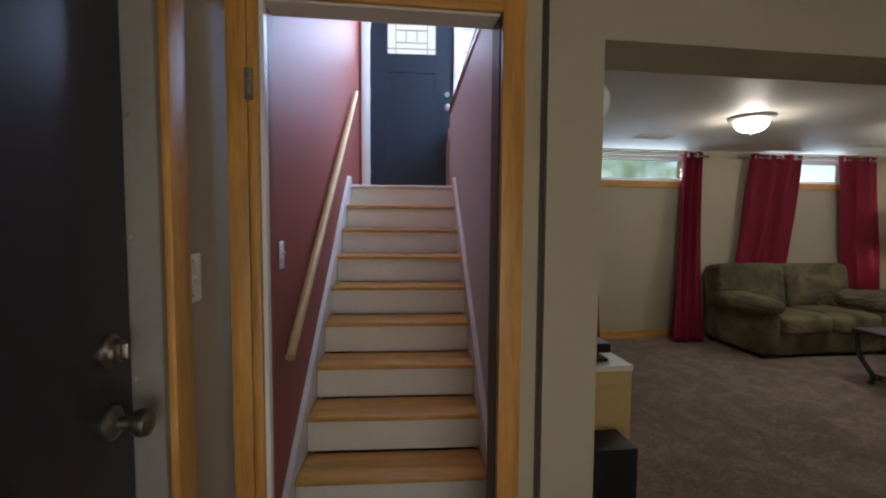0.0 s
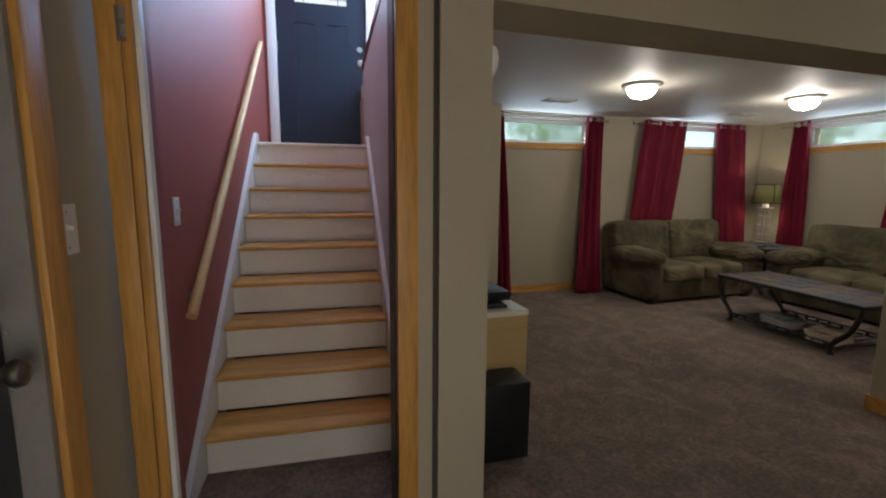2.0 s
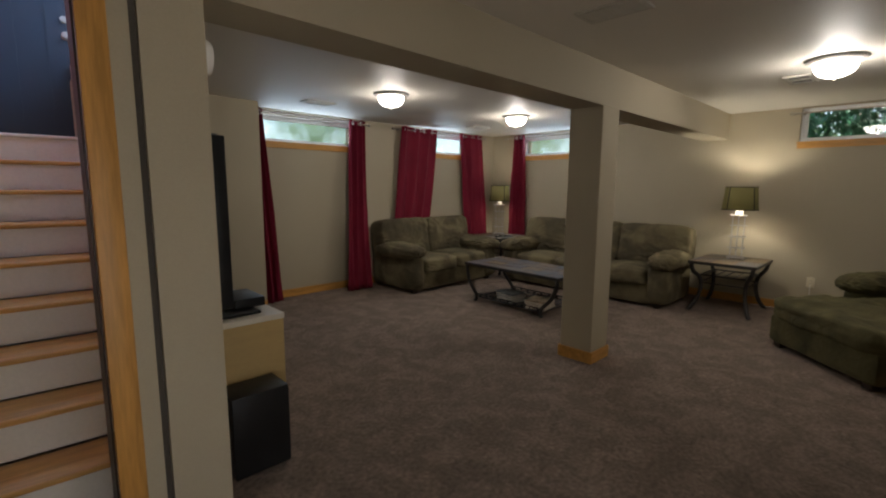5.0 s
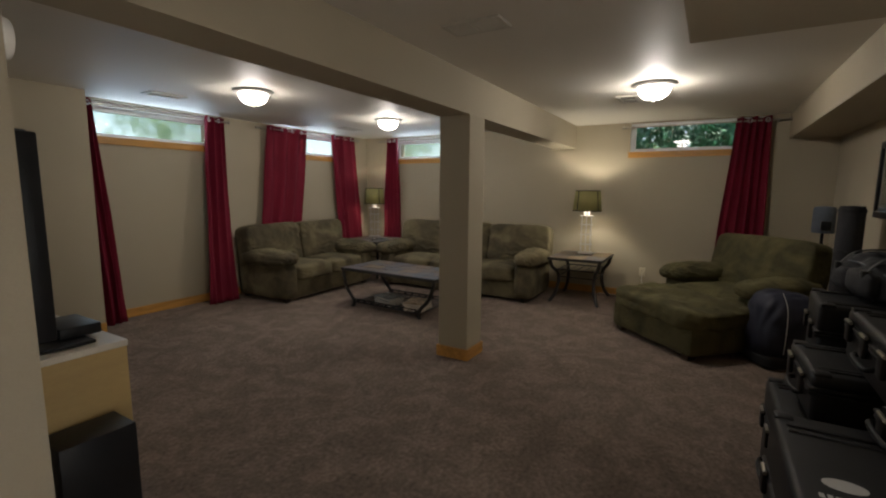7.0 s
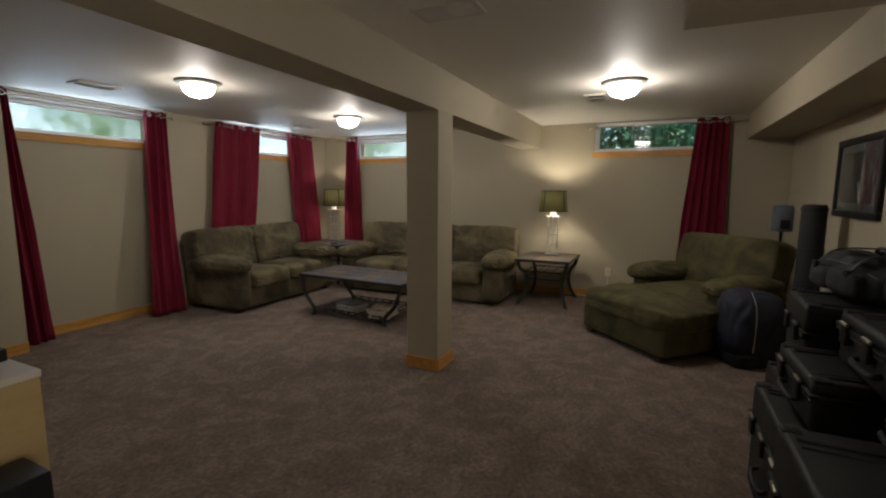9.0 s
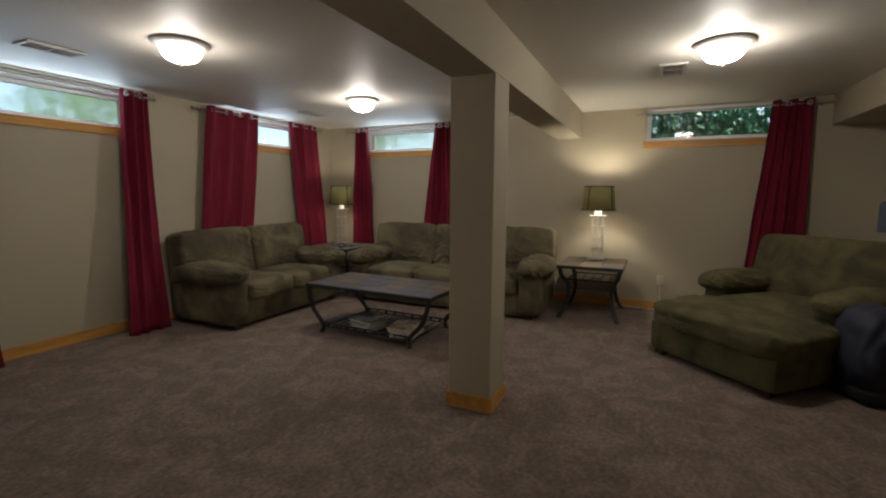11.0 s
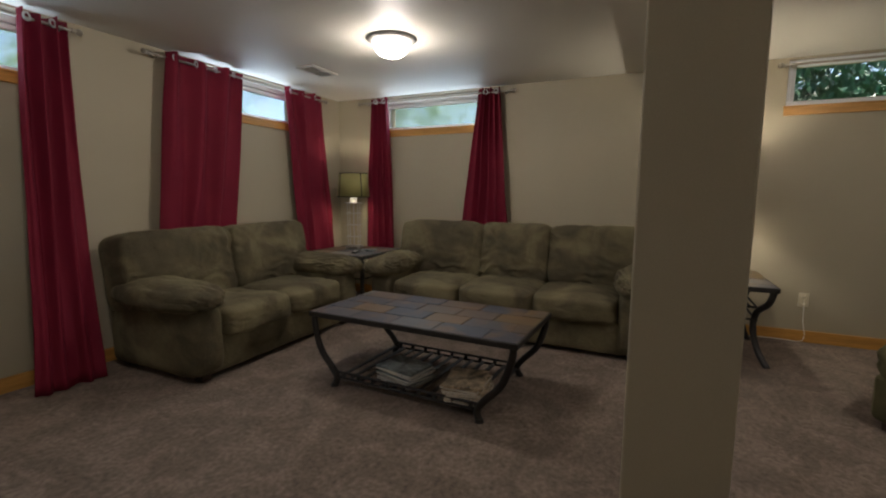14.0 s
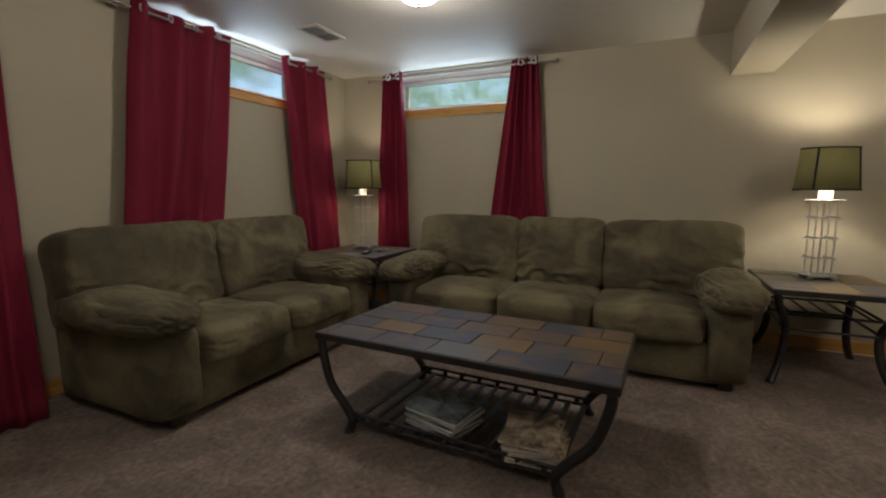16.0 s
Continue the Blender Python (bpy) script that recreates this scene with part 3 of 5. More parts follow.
# half wall between the flights, with a sloping cap
bm = bm_new()
outline = [(-0.53, 0), (2.71, 0), (2.71, 2.535), (0.0, 2.565), (-0.08, 2.565), (-0.08, CEILING), (-0.53, CEILING)]
va = [bm.verts.new((HALF + 0.03, y, z)) for y, z in outline]
vb = [bm.verts.new((HALF + 0.042, y, z)) for y, z in outline]
bm.faces.new(va)
bm.faces.new(vb[::-1])
for i in range(len(outline)):
    k = (i + 1) % len(outline)
    bm.faces.new((va[k], va[i], vb[i], vb[k]))
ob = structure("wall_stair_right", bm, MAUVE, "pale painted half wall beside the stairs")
ob.matrix_world = SW
bm = bm_new()
sweep(bm, [(HALF + 0.052, -0.04, 2.583), (HALF + 0.052, 2.72, 2.553)], 0.036, 0.018, 10)
ob = structure("trim", bm, CHERRY, "dark cherry wooden cap on the half wall", True)
ob.matrix_world = SW
bm = bm_new()
sweep(bm, [(HALF + 0.028, -0.04, 2.556), (HALF + 0.028, 2.71, 2.526)], 0.008, 0.020, 8)
ob = structure("trim", bm, CHERRY, "dark cherry moulding under the cap", True)
ob.matrix_world = SW

stairs = thing("stairs", SW, "straight flight with honey oak treads and white risers", "stairs")
for k in range(1, 9):
    bm = bm_new()
    y = (k - 1) * GOING
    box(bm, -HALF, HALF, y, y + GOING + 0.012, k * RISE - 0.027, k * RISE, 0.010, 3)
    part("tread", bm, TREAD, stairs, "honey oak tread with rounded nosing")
for k in range(1, 10):
    bm = bm_new()
    y = (k - 1) * GOING + 0.03
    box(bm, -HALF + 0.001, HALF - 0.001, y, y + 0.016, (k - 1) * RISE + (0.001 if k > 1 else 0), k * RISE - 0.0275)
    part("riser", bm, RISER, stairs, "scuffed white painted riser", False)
bm = bm_new()
box(bm, -HALF, HALF, 8 * GOING, 8 * GOING + 0.06, LAND - 0.027, LAND - 0.002, 0.008, 3)
part("landing_nosing", bm, RISER, stairs, "white painted landing edge")
for sx in (-1, 1):
    bm = bm_new()
    x0, x1 = (-HALF - 0.029, -HALF - 0.001) if sx < 0 else (HALF + 0.001, HALF + 0.029)
    prof = [(-0.30, 0), (-0.30, 0.025), (8 * GOING + 0.02, LAND + 0.075), (8 * GOING + 0.12, LAND + 0.075), (8 * GOING + 0.12, LAND - 0.1), (0.35, 0)]
    va = [bm.verts.new((x0, y, z)) for y, z in prof]
    vb = [bm.verts.new((x1, y, z)) for y, z in prof]
    bm.faces.new(va)
    bm.faces.new(vb[::-1])
    for i in range(len(prof)):
        j = (i + 1) % len(prof)
        bm.faces.new((va[i], vb[i], vb[j], va[j]))
    part("skirt_board", bm, WHITE, stairs, "white painted skirt board", False)

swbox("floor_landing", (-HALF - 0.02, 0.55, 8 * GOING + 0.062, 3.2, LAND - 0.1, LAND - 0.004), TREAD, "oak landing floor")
swbox("wall_under_landing", (-HALF, 0.55, 8 * GOING + 0.13, 8 * GOING + 0.2, 0, LAND - 0.1), MAUVE, "plain wall under the landing")
# entry wall with the front door
DL, DR, DY, DTOP = -0.365, 0.545, 2.97, LAND + 2.05
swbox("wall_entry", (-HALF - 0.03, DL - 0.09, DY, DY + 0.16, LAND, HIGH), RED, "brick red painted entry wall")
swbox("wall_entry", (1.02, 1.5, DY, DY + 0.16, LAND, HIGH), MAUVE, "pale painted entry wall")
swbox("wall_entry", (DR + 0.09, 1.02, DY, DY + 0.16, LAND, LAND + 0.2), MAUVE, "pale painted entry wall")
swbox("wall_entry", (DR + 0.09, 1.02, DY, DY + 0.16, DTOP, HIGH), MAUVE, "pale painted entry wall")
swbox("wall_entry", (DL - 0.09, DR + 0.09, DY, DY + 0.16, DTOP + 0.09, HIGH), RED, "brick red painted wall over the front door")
swbox("trim", (DL - 0.089, DL - 0.002, DY - 0.018, DY + 0.14, LAND, DTOP), WHITE, "white painted door casing", 0.004, smooth=True)
swbox("trim", (DR + 0.002, DR + 0.089, DY - 0.018, DY + 0.14, LAND, DTOP), WHITE, "white painted door casing", 0.004, smooth=True)
swbox("trim", (DL - 0.089, DR + 0.089, DY - 0.018, DY + 0.14, DTOP + 0.002, DTOP + 0.088), WHITE, "white painted head casing", 0.004, smooth=True)
for a in ((1.5, 1.62, -0.1, 0.7, 2.515, HIGH), (1.5, 1.62, 2.5, 3.28, 2.515, HIGH), (1.5, 1.62, 0.7, 2.5, 2.515, 3.35), (1.5, 1.62, 0.7, 2.5, 4.7, HIGH)):
    swbox("wall_upper_east", a, MAUVE, "pale painted upper wall with a window opening")
swbox("wall_upper_south", (-HALF - 0.14, 1.5, -0.10, -0.04, CEILING + 0.142, HIGH), MAUVE, "pale painted upper wall")
swbox("ceiling_entry", (-HALF - 0.14, 1.62, -0.10, 3.28, HIGH, HIGH + 0.1), CEIL, "white entry ceiling")
swbox("floor_upper", (HALF + 0.046, 1.5, -0.03, 8 * GOING, 2.51, 2.53), TREAD, "oak upper floor")

fdoor = thing("door_2", SW @ pose(0, 0, 0), "closed dark navy front door with a leaded top light", "door")
fdoor["kind"] = "structure"
GX0, GX1, GZ0, GZ1 = DL + 0.188, DR - 0.198, LAND + 1.50, LAND + 1.88
for a in ((DL, GX0, LAND + 0.01, DTOP), (GX1, DR, LAND + 0.01, DTOP), (GX0, GX1, LAND + 0.01, LAND + 0.18), (GX0, GX1, LAND + 1.30, GZ0), (GX0, GX1, GZ1, DTOP), ((GX0 + GX1) / 2 - 0.06, (GX0 + GX1) / 2 + 0.06, LAND + 0.18, LAND + 1.30)):
    bm = bm_new()
    box(bm, a[0], a[1], DY + 0.04, DY + 0.085, a[2], a[3])
    part("rail", bm, NAVY, fdoor, "dark navy door rail", False)
for x0, x1 in ((GX0, (GX0 + GX1) / 2 - 0.06), ((GX0 + GX1) / 2 + 0.06, GX1)):
    bm = bm_new()
    box(bm, x0, x1, DY + 0.05, DY + 0.075, LAND + 0.18, LAND + 1.30)
    part("panel", bm, NAVY, fdoor, "recessed navy panel", False)
bm = bm_new()
box(bm, GX0, GX1, DY + 0.058, DY + 0.064, GZ0, GZ1)
OBSCURE = clear_glass("obscure_glass")
OBSCURE.node_tree.nodes["Principled BSDF"].inputs["Roughness"].default_value = 0.35
g = part("pane", bm, OBSCURE, fdoor, "bright obscure glass", False)
g.visible_shadow = False
LEAD = surface("lead_came", (0.20, 0.20, 0.21), 0.4, 0.1, 9, 90, 0.1, metal=0.8)
gw, gh = GX1 - GX0, GZ1 - GZ0
for a in ((0.17, 0.83, 0.33, 0.33), (0.17, 0.83, 0.68, 0.68), (0.0, 1.0, 0.16, 0.16), (0.0, 1.0, 0.85, 0.85)):
    bm = bm_new()
    box(bm, GX0 + gw * a[0], GX0 + gw * a[1], DY + 0.053, DY + 0.069, GZ0 + gh * a[2] - 0.003, GZ0 + gh * a[2] + 0.003)
    part("came", bm, LEAD, fdoor, "", False)
for u in (0.17, 0.385, 0.61, 0.83):
    bm = bm_new()
    box(bm, GX0 + gw * u - 0.003, GX0 + gw * u + 0.003, DY + 0.0525, DY + 0.0695, GZ0 + gh * (0 if u in (0.17, 0.83) else 0.33), GZ0 + gh * (1 if u in (0.17, 0.83) else 0.68))
    part("came", bm, LEAD, fdoor, "", False)
for z, nm in ((LAND + 0.93, "door_knob"), (LAND + 1.07, "deadbolt")):
    bm = bm_new()
    lathe(bm, [(0, 0), (0.03, 0), (0.03, 0.008), (0.013, 0.014), (0.013, 0.04), (0.028, 0.05), (0.028, 0.065), (0, 0.072)] if nm == "door_knob" else [(0, 0), (0.03, 0), (0.028, 0.02), (0, 0.022)], n=20)
    bmesh.ops.transform(bm, verts=bm.verts[:], matrix=pose(DR - 0.07, DY + 0.039, z, 90, 0, 0))
    part(nm, bm, NICKEL, fdoor, "satin nickel")
for z in (LAND + 0.25, LAND + 1.05, LAND + 1.8):
    bm = bm_new()
    cyl(bm, (DL + 0.002, DY + 0.03, z - 0.05), (DL + 0.002, DY + 0.03, z + 0.05), 0.008)
    part("hinge", bm, NICKEL, fdoor)

rail = thing("handrail", SW, "round pale wooden handrail on metal brackets along the red wall", "handrail")
bm = bm_new()
rx, ry0, rz0, ry1, rz1 = -HALF + 0.018, -0.107, 0.813, 2.35, 2.615
sweep(bm, [(rx, ry0, rz0), (rx, ry1, rz1)], 0.022, 0.022, 14)
part("rail", bm, RAILWOOD, rail, "pale varnished round rail")
for u in (0.07, 0.5, 0.88):
    y, z = ry0 + (ry1 - ry0) * u, rz0 + (rz1 - rz0) * u
    bm = bm_new()
    sweep(bm, [(rx, y, z - 0.02), (rx, y, z - 0.05), (rx - 0.03, y, z - 0.075), (-HALF - 0.03, y, z - 0.08)], 0.007, 0.007, 8)
    cyl(bm, (-HALF - 0.03, y, z - 0.08), (-HALF - 0.022, y, z - 0.08), 0.028)
    part("bracket", bm, NICKEL, rail, "brass-coloured rail bracket")
switch(SW @ pose(-HALF - 0.03, -0.05, 1.255, 0, 0, -90), "white plastic switch plate on the red stair wall")

# latch on the door lining
latch = thing("strike_plate", pose(-0.690, FRONT - 0.012, 1.795), "steel latch plate on the oak door lining", "latch")
bm = bm_new()
box(bm, -0.012, 0.012, -0.016, -0.010, -0.045, 0.045, 0.002, 1)
part("plate", bm, NICKEL, latch)
for z in (-0.022, 0.022):
    bm = bm_new()
    cyl(bm, (0.006, -0.028, z - 0.014), (0.006, -0.028, z + 0.014), 0.009)
    part("knuckle", bm, NICKEL, latch)

lamp = new("entry_daylight", bpy.data.lights.new("entry_daylight", "AREA"))
lamp.data.shape, lamp.data.size, lamp.data.size_y = "RECTANGLE", 0.34, 1.75
lamp.data.energy, lamp.data.color = FOYER_WATTS, (0.42, 0.60, 1.0)
lamp.matrix_world = SW @ pose(0.84, DY + 0.03, LAND + 1.1, -90, 0, 0)
dlamp = new("door_light_daylight", bpy.data.lights.new("door_light_daylight", "AREA"))
dlamp.data.shape, dlamp.data.size, dlamp.data.size_y = "RECTANGLE", 0.5, 0.36
dlamp.data.energy, dlamp.data.color = FOYER_WATTS * 0.3, (0.5, 0.68, 1.0)
dlamp.matrix_world = SW @ pose((GX0 + GX1) / 2, DY + 0.03, (GZ0 + GZ1) / 2, -90, 0, 0)
HAZE = glowing("bright_hazy_sky", (0.95, 0.98, 1.0), 0.30)
HAZE.node_tree.nodes["Principled BSDF"].inputs["Base Color"].default_value = (0.02, 0.02, 0.02, 1)
bm = bm_new()
box(bm, -1.6, 2.2, DY + 2.2, DY + 2.22, 1.2, 6.5)
ob = structure("backdrop", bm, HAZE, "bright hazy sky beyond the front door")
ob.matrix_world = SW
upper = new("upper_window_daylight", bpy.data.lights.new("upper_window_daylight", "AREA"))
upper.data.shape, upper.data.size, upper.data.size_y = "RECTANGLE", 1.3, 1.75
upper.data.energy, upper.data.color = UPPER_WATTS, (0.46, 0.67, 1.0)
upper.matrix_world = SW @ pose(1.53, 1.6, 4.02, 0, 90, 0)
side = thing("window_5", SW, "leaded side light beside the front door", "window")
side["kind"] = "structure"
bm = bm_new()
box(bm, 0.66, 1.015, DY + 0.10, DY + 0.106, LAND + 0.205, DTOP - 0.005)
g = part("pane", bm, OBSCURE, side, "bright obscure glass", False)
g.visible_shadow = False
for i in range(7):
    bm = bm_new()
    box(bm, 0.66, 1.015, DY + 0.095, DY + 0.099, LAND + 0.3 + i * 0.25, LAND + 0.308 + i * 0.25)
    part("came", bm, LEAD, side, "", False)
# added fill lamp in the invented rear door, brightens the stair wall and casings
rear_fill = new("rear_fill_light", bpy.data.lights.new("rear_fill_light", "AREA"))
rear_fill.data.shape, rear_fill.data.size, rear_fill.data.size_y = "RECTANGLE", 1.2, 1.85
rear_fill.data.energy, rear_fill.data.color = REAR_FILL_WATTS, (1.0, 0.95, 0.87)
rear_fill.matrix_world = pose(-0.075, SOUTH - 0.04, 0.98, 90, 0, 0)


# ---- ceiling lights and vents ----
def ceiling_light(x, y, glass, share):
    e = thing("ceiling_light", pose(x, y, CEILING), "lit flush ceiling light with alabaster dome and nickel rim", "ceiling light", "ceiling lights")
    b = bm_new()
    lathe(b, [(0.0, 0.0), (0.175, 0.0), (0.178, -0.004), (0.172, -0.011), (0.150, -0.023), (0.131, -0.027), (0.0, -0.022)], n=40)
    part("rim", b, RIMPAINT, e, "brushed nickel rim")
    b = bm_new()
    lathe(b, [(0.124, -0.026), (0.125, -0.044), (0.121, -0.062), (0.109, -0.085), (0.088, -0.105), (0.056, -0.119), (0.02, -0.125)], n=40)
    dome = part("dome", b, glass, e, "glowing alabaster glass dome", "all")
    dome.visible_shadow = False
    lt = new("ceiling_bulb", bpy.data.lights.new("ceiling_bulb", "POINT"))
    lt.data.energy, lt.data.color, lt.data.shadow_soft_size = DOME_WATTS * share, (1.0, 0.935, 0.85), 0.07
    lt.location = (x, y, CEILING - 0.075)
    b = bm_new()
    lathe(b, [(0.0, -0.121), (0.016, -0.123), (0.018, -0.130), (0.01, -0.137), (0.012, -0.143), (0.0, -0.150)], n=16)
    part("finial", b, NICKEL, e)
    return e


for x, y in ((2.70, 3.42), (4.65, 3.37), (4.11, 0.225)):
    ceiling_light(x, y, *((DOMEDIM, 0.64) if x < 3 else (DOMELOW, 0.95) if y < 1 else (DOMEGLASS, 1.0)))


def ceiling_vent(x, y, rz, w=0.34, d=0.19):
    e = thing("ceiling_vent", pose(x, y, CEILING, 0, 0, rz), "white slatted metal air register in the ceiling", "air vent", "ceiling vents")
    b = bm_new()
    box(b, -w / 2 + 0.02, w / 2 - 0.02, -d / 2 + 0.02, d / 2 - 0.02, -0.003, 0.0)
    part("backing", b, BLACKPL, e, "", False)
    for a in ((-w / 2, w / 2, -d / 2, -d / 2 + 0.028), (-w / 2, w / 2, d / 2 - 0.028, d / 2), (-w / 2, -w / 2 + 0.028, -d / 2 + 0.028, d / 2 - 0.028), (w / 2 - 0.028, w / 2, -d / 2 + 0.028, d / 2 - 0.028), (-0.01, 0.01, -d / 2 + 0.028, d / 2 - 0.028)):
        b = bm_new()
        box(b, *a, -0.012, 0.0, 0.003, 1)
        part("frame", b, VENT, e, "", False)
    n = 9
    for i in range(n):
        yy = -d / 2 + 0.034 + (d - 0.068) * i / (n - 1)
        b = bm_new()
        box(b, -w / 2 + 0.028, w / 2 - 0.028, -0.006, 0.006, -0.0008, 0.0008)
        bmesh.ops.transform(b, verts=b.verts[:], matrix=pose(0, yy, -0.007, 62, 0, 0))
        part("slat", b, VENT, e, "", False)


for a in ((2.41, 4.33, 0), (5.10, 4.41, 0), (4.66, 0.50, 0), (2.19, 0.91, 90)):
    ceiling_vent(*a)


# ---- curtains and rods ----
def curtain(name, along, wall, t0, t1, b0, b1, z0, pleats, seed, out=0.09, drift=0.12, label="", ztop=2.245, ob_rows=30):
    """A grommet-topped panel: a pleated sheet between its gathered top and its spread, drifting hem."""
    e = thing("curtain", pose(0, 0, 0), label or "wine red grommet curtain hanging in soft folds", "curtain", "wine red curtains")
    b = bm_new()
    nu, nv = pleats * 18, ob_rows
    grid = []
    for j in range(nv + 1):
        v = j / nv
        row = []
        for i in range(nu + 1):
            u = i / nu
            a = (t0 + (t1 - t0) * u) * (1 - v) + (b0 + (b1 - b0) * u) * v
            ph = 2 * math.pi * pleats * u
            amp = 0.040 * (1 - 0.35 * v) * (1 + 0.8 * noise.noise(Vector((u * 4, v * 1.5, seed))))
            d = amp * math.sin(ph + (0.7 + 3.0 * v) * noise.noise(Vector((u * 3, v * 1.2, seed + 5)))) + 0.018 * v * noise.noise(Vector((u * 7, v * 5, seed + 9)))
            a += 0.010 * math.cos(ph) + 0.02 * v * noise.noise(Vector((u * 5, v * 3, seed + 3)))
            off = out + drift * v ** 1.4 + d
            z = ztop + (z0 - ztop) * v + (0.012 * math.sin(ph * 0.5) if j == 0 else 0)
            p = (a, wall - off, z) if along == "x" else (wall - off, a, z)
            row.append(b.verts.new(p))
        grid.append(row)
    for j in range(nv):
        for i in range(nu):
            b.faces.new((grid[j][i], grid[j][i + 1], grid[j + 1][i + 1], grid[j + 1][i]))
    ob = part("cloth", b, CURTAIN, e, "wine red woven cloth", "all")
    sm = ob.modifiers.new("thickness", "SOLIDIFY")
    sm.thickness = 0.003
    eyelets = max(2, round(abs(t1 - t0) / 0.2))
    for k in range(eyelets):
        u = (k + 0.3) / eyelets
        a = t0 + (t1 - t0) * u
        ring = bmesh.new()
        lathe(ring, [(0.015, -0.003), (0.027, -0.003), (0.027, 0.003), (0.015, 0.003), (0.015, -0.003)], n=20)
        face = wall - out - 0.040
        m = pose(a, face, ztop - 0.040, 90, 0, 25) if along == "x" else pose(face, a, ztop - 0.040, 90, 0, 115)
        bmesh.ops.transform(ring, verts=ring.verts[:], matrix=m)
        part("grommet", ring, SILVER, e, "nickel eyelet ring")
    return e


curtain("c0", "x", NORTH, 1.95, 2.07, 1.95, 2.19, 0.01, 3, 1.0, drift=0.10, label="wine red grommet curtain beside the window, hem on the carpet")
curtain("c1", "x", NORTH, 3.22, 3.47, 3.04, 3.41, 0.01, 3, 2.0, drift=0.20, label="wine red grommet curtain beside the loveseat, hem on the carpet")
curtain("c2", "x", NORTH, 4.10, 4.81, 3.90, 4.60, 0.35, 3, 3.0, drift=0.0, label="wide wine red grommet curtain behind the loveseat")
curtain("c3", "x", NORTH, 5.31, 5.86, 5.49, 6.06, 0.35, 3, 4.0, drift=0.0, label="wine red grommet curtain near the room corner")
curtain("c4", "y", EAST, 4.36, 4.57, 4.28, 4.66, 0.35, 4, 5.0, drift=0.0, label="narrow wine red grommet curtain behind the corner table")
curtain("c5", "y", EAST, 3.06, 3.28, 2.90, 3.52, 0.35, 5, 6.0, drift=0.0, label="wine red grommet curtain behind the sofa")
curtain("c6", "y", EAST, -0.78, -0.45, -0.82, -0.29, 0.12, 5, 7.0, drift=0.0, label="wine red grommet curtain behind the chair")


def curtain_rod(along, wall, a0, a1, z=2.205, out=0.09):
    e = thing("curtain_rod", pose(0, 0, 0), "slim nickel curtain rod with ball finials", "curtain rod", "curtain rods")

    def P(a, d, zz):
        return (a, wall - d, zz) if along == "x" else (wall - d, a, zz)
    b = bm_new()
    cyl(b, P(a0, out, z), P(a1, out, z), 0.0085, n=14)
    part("rod", b, NICKEL, e)
    for a, s in ((a0, -1), (a1, 1)):
        b = bm_new()
        cyl(b, P(a, out, z), P(a + s * 0.03, out, z), 0.014, 0.010, 14)
        bmesh.ops.create_uvsphere(b, u_segments=14, v_segments=10, radius=0.02, matrix=Matrix.Translation(P(a + s * 0.042, out, z)))
        part("finial", b, NICKEL, e, "ball finial")
        b = bm_new()
        sweep(b, [P(a - s * 0.06, out, z - 0.012), P(a - s * 0.06, out * 0.5, z - 0.02), P(a - s * 0.06, 0.002, z + 0.01)], 0.005, 0.005, 8)
        cyl(b, P(a - s * 0.06, 0.0, z + 0.01), P(a - s * 0.06, 0.005, z + 0.01), 0.02)
        part("bracket", b, NICKEL, e)


curtain_rod("x", NORTH, 1.96, 3.50)
curtain_rod("x", NORTH, 3.99, 5.92)
curtain_rod("y", EAST, 2.96, 4.70)
curtain_rod("y", EAST, -0.90, 0.74)


# ---- sofas ----
def feet(e, pts, size=0.07, h=0.05):
    for x, y in pts:
        b = bm_new()
        box(b, x - size / 2, x + size / 2, y - size / 2, y + size / 2, 0, h, 0.006, 1)
        part("foot", b, DARKWOOD, e, "dark stained block foot")


LOW = Matrix.Diagonal((1, 1, 0.935, 1))


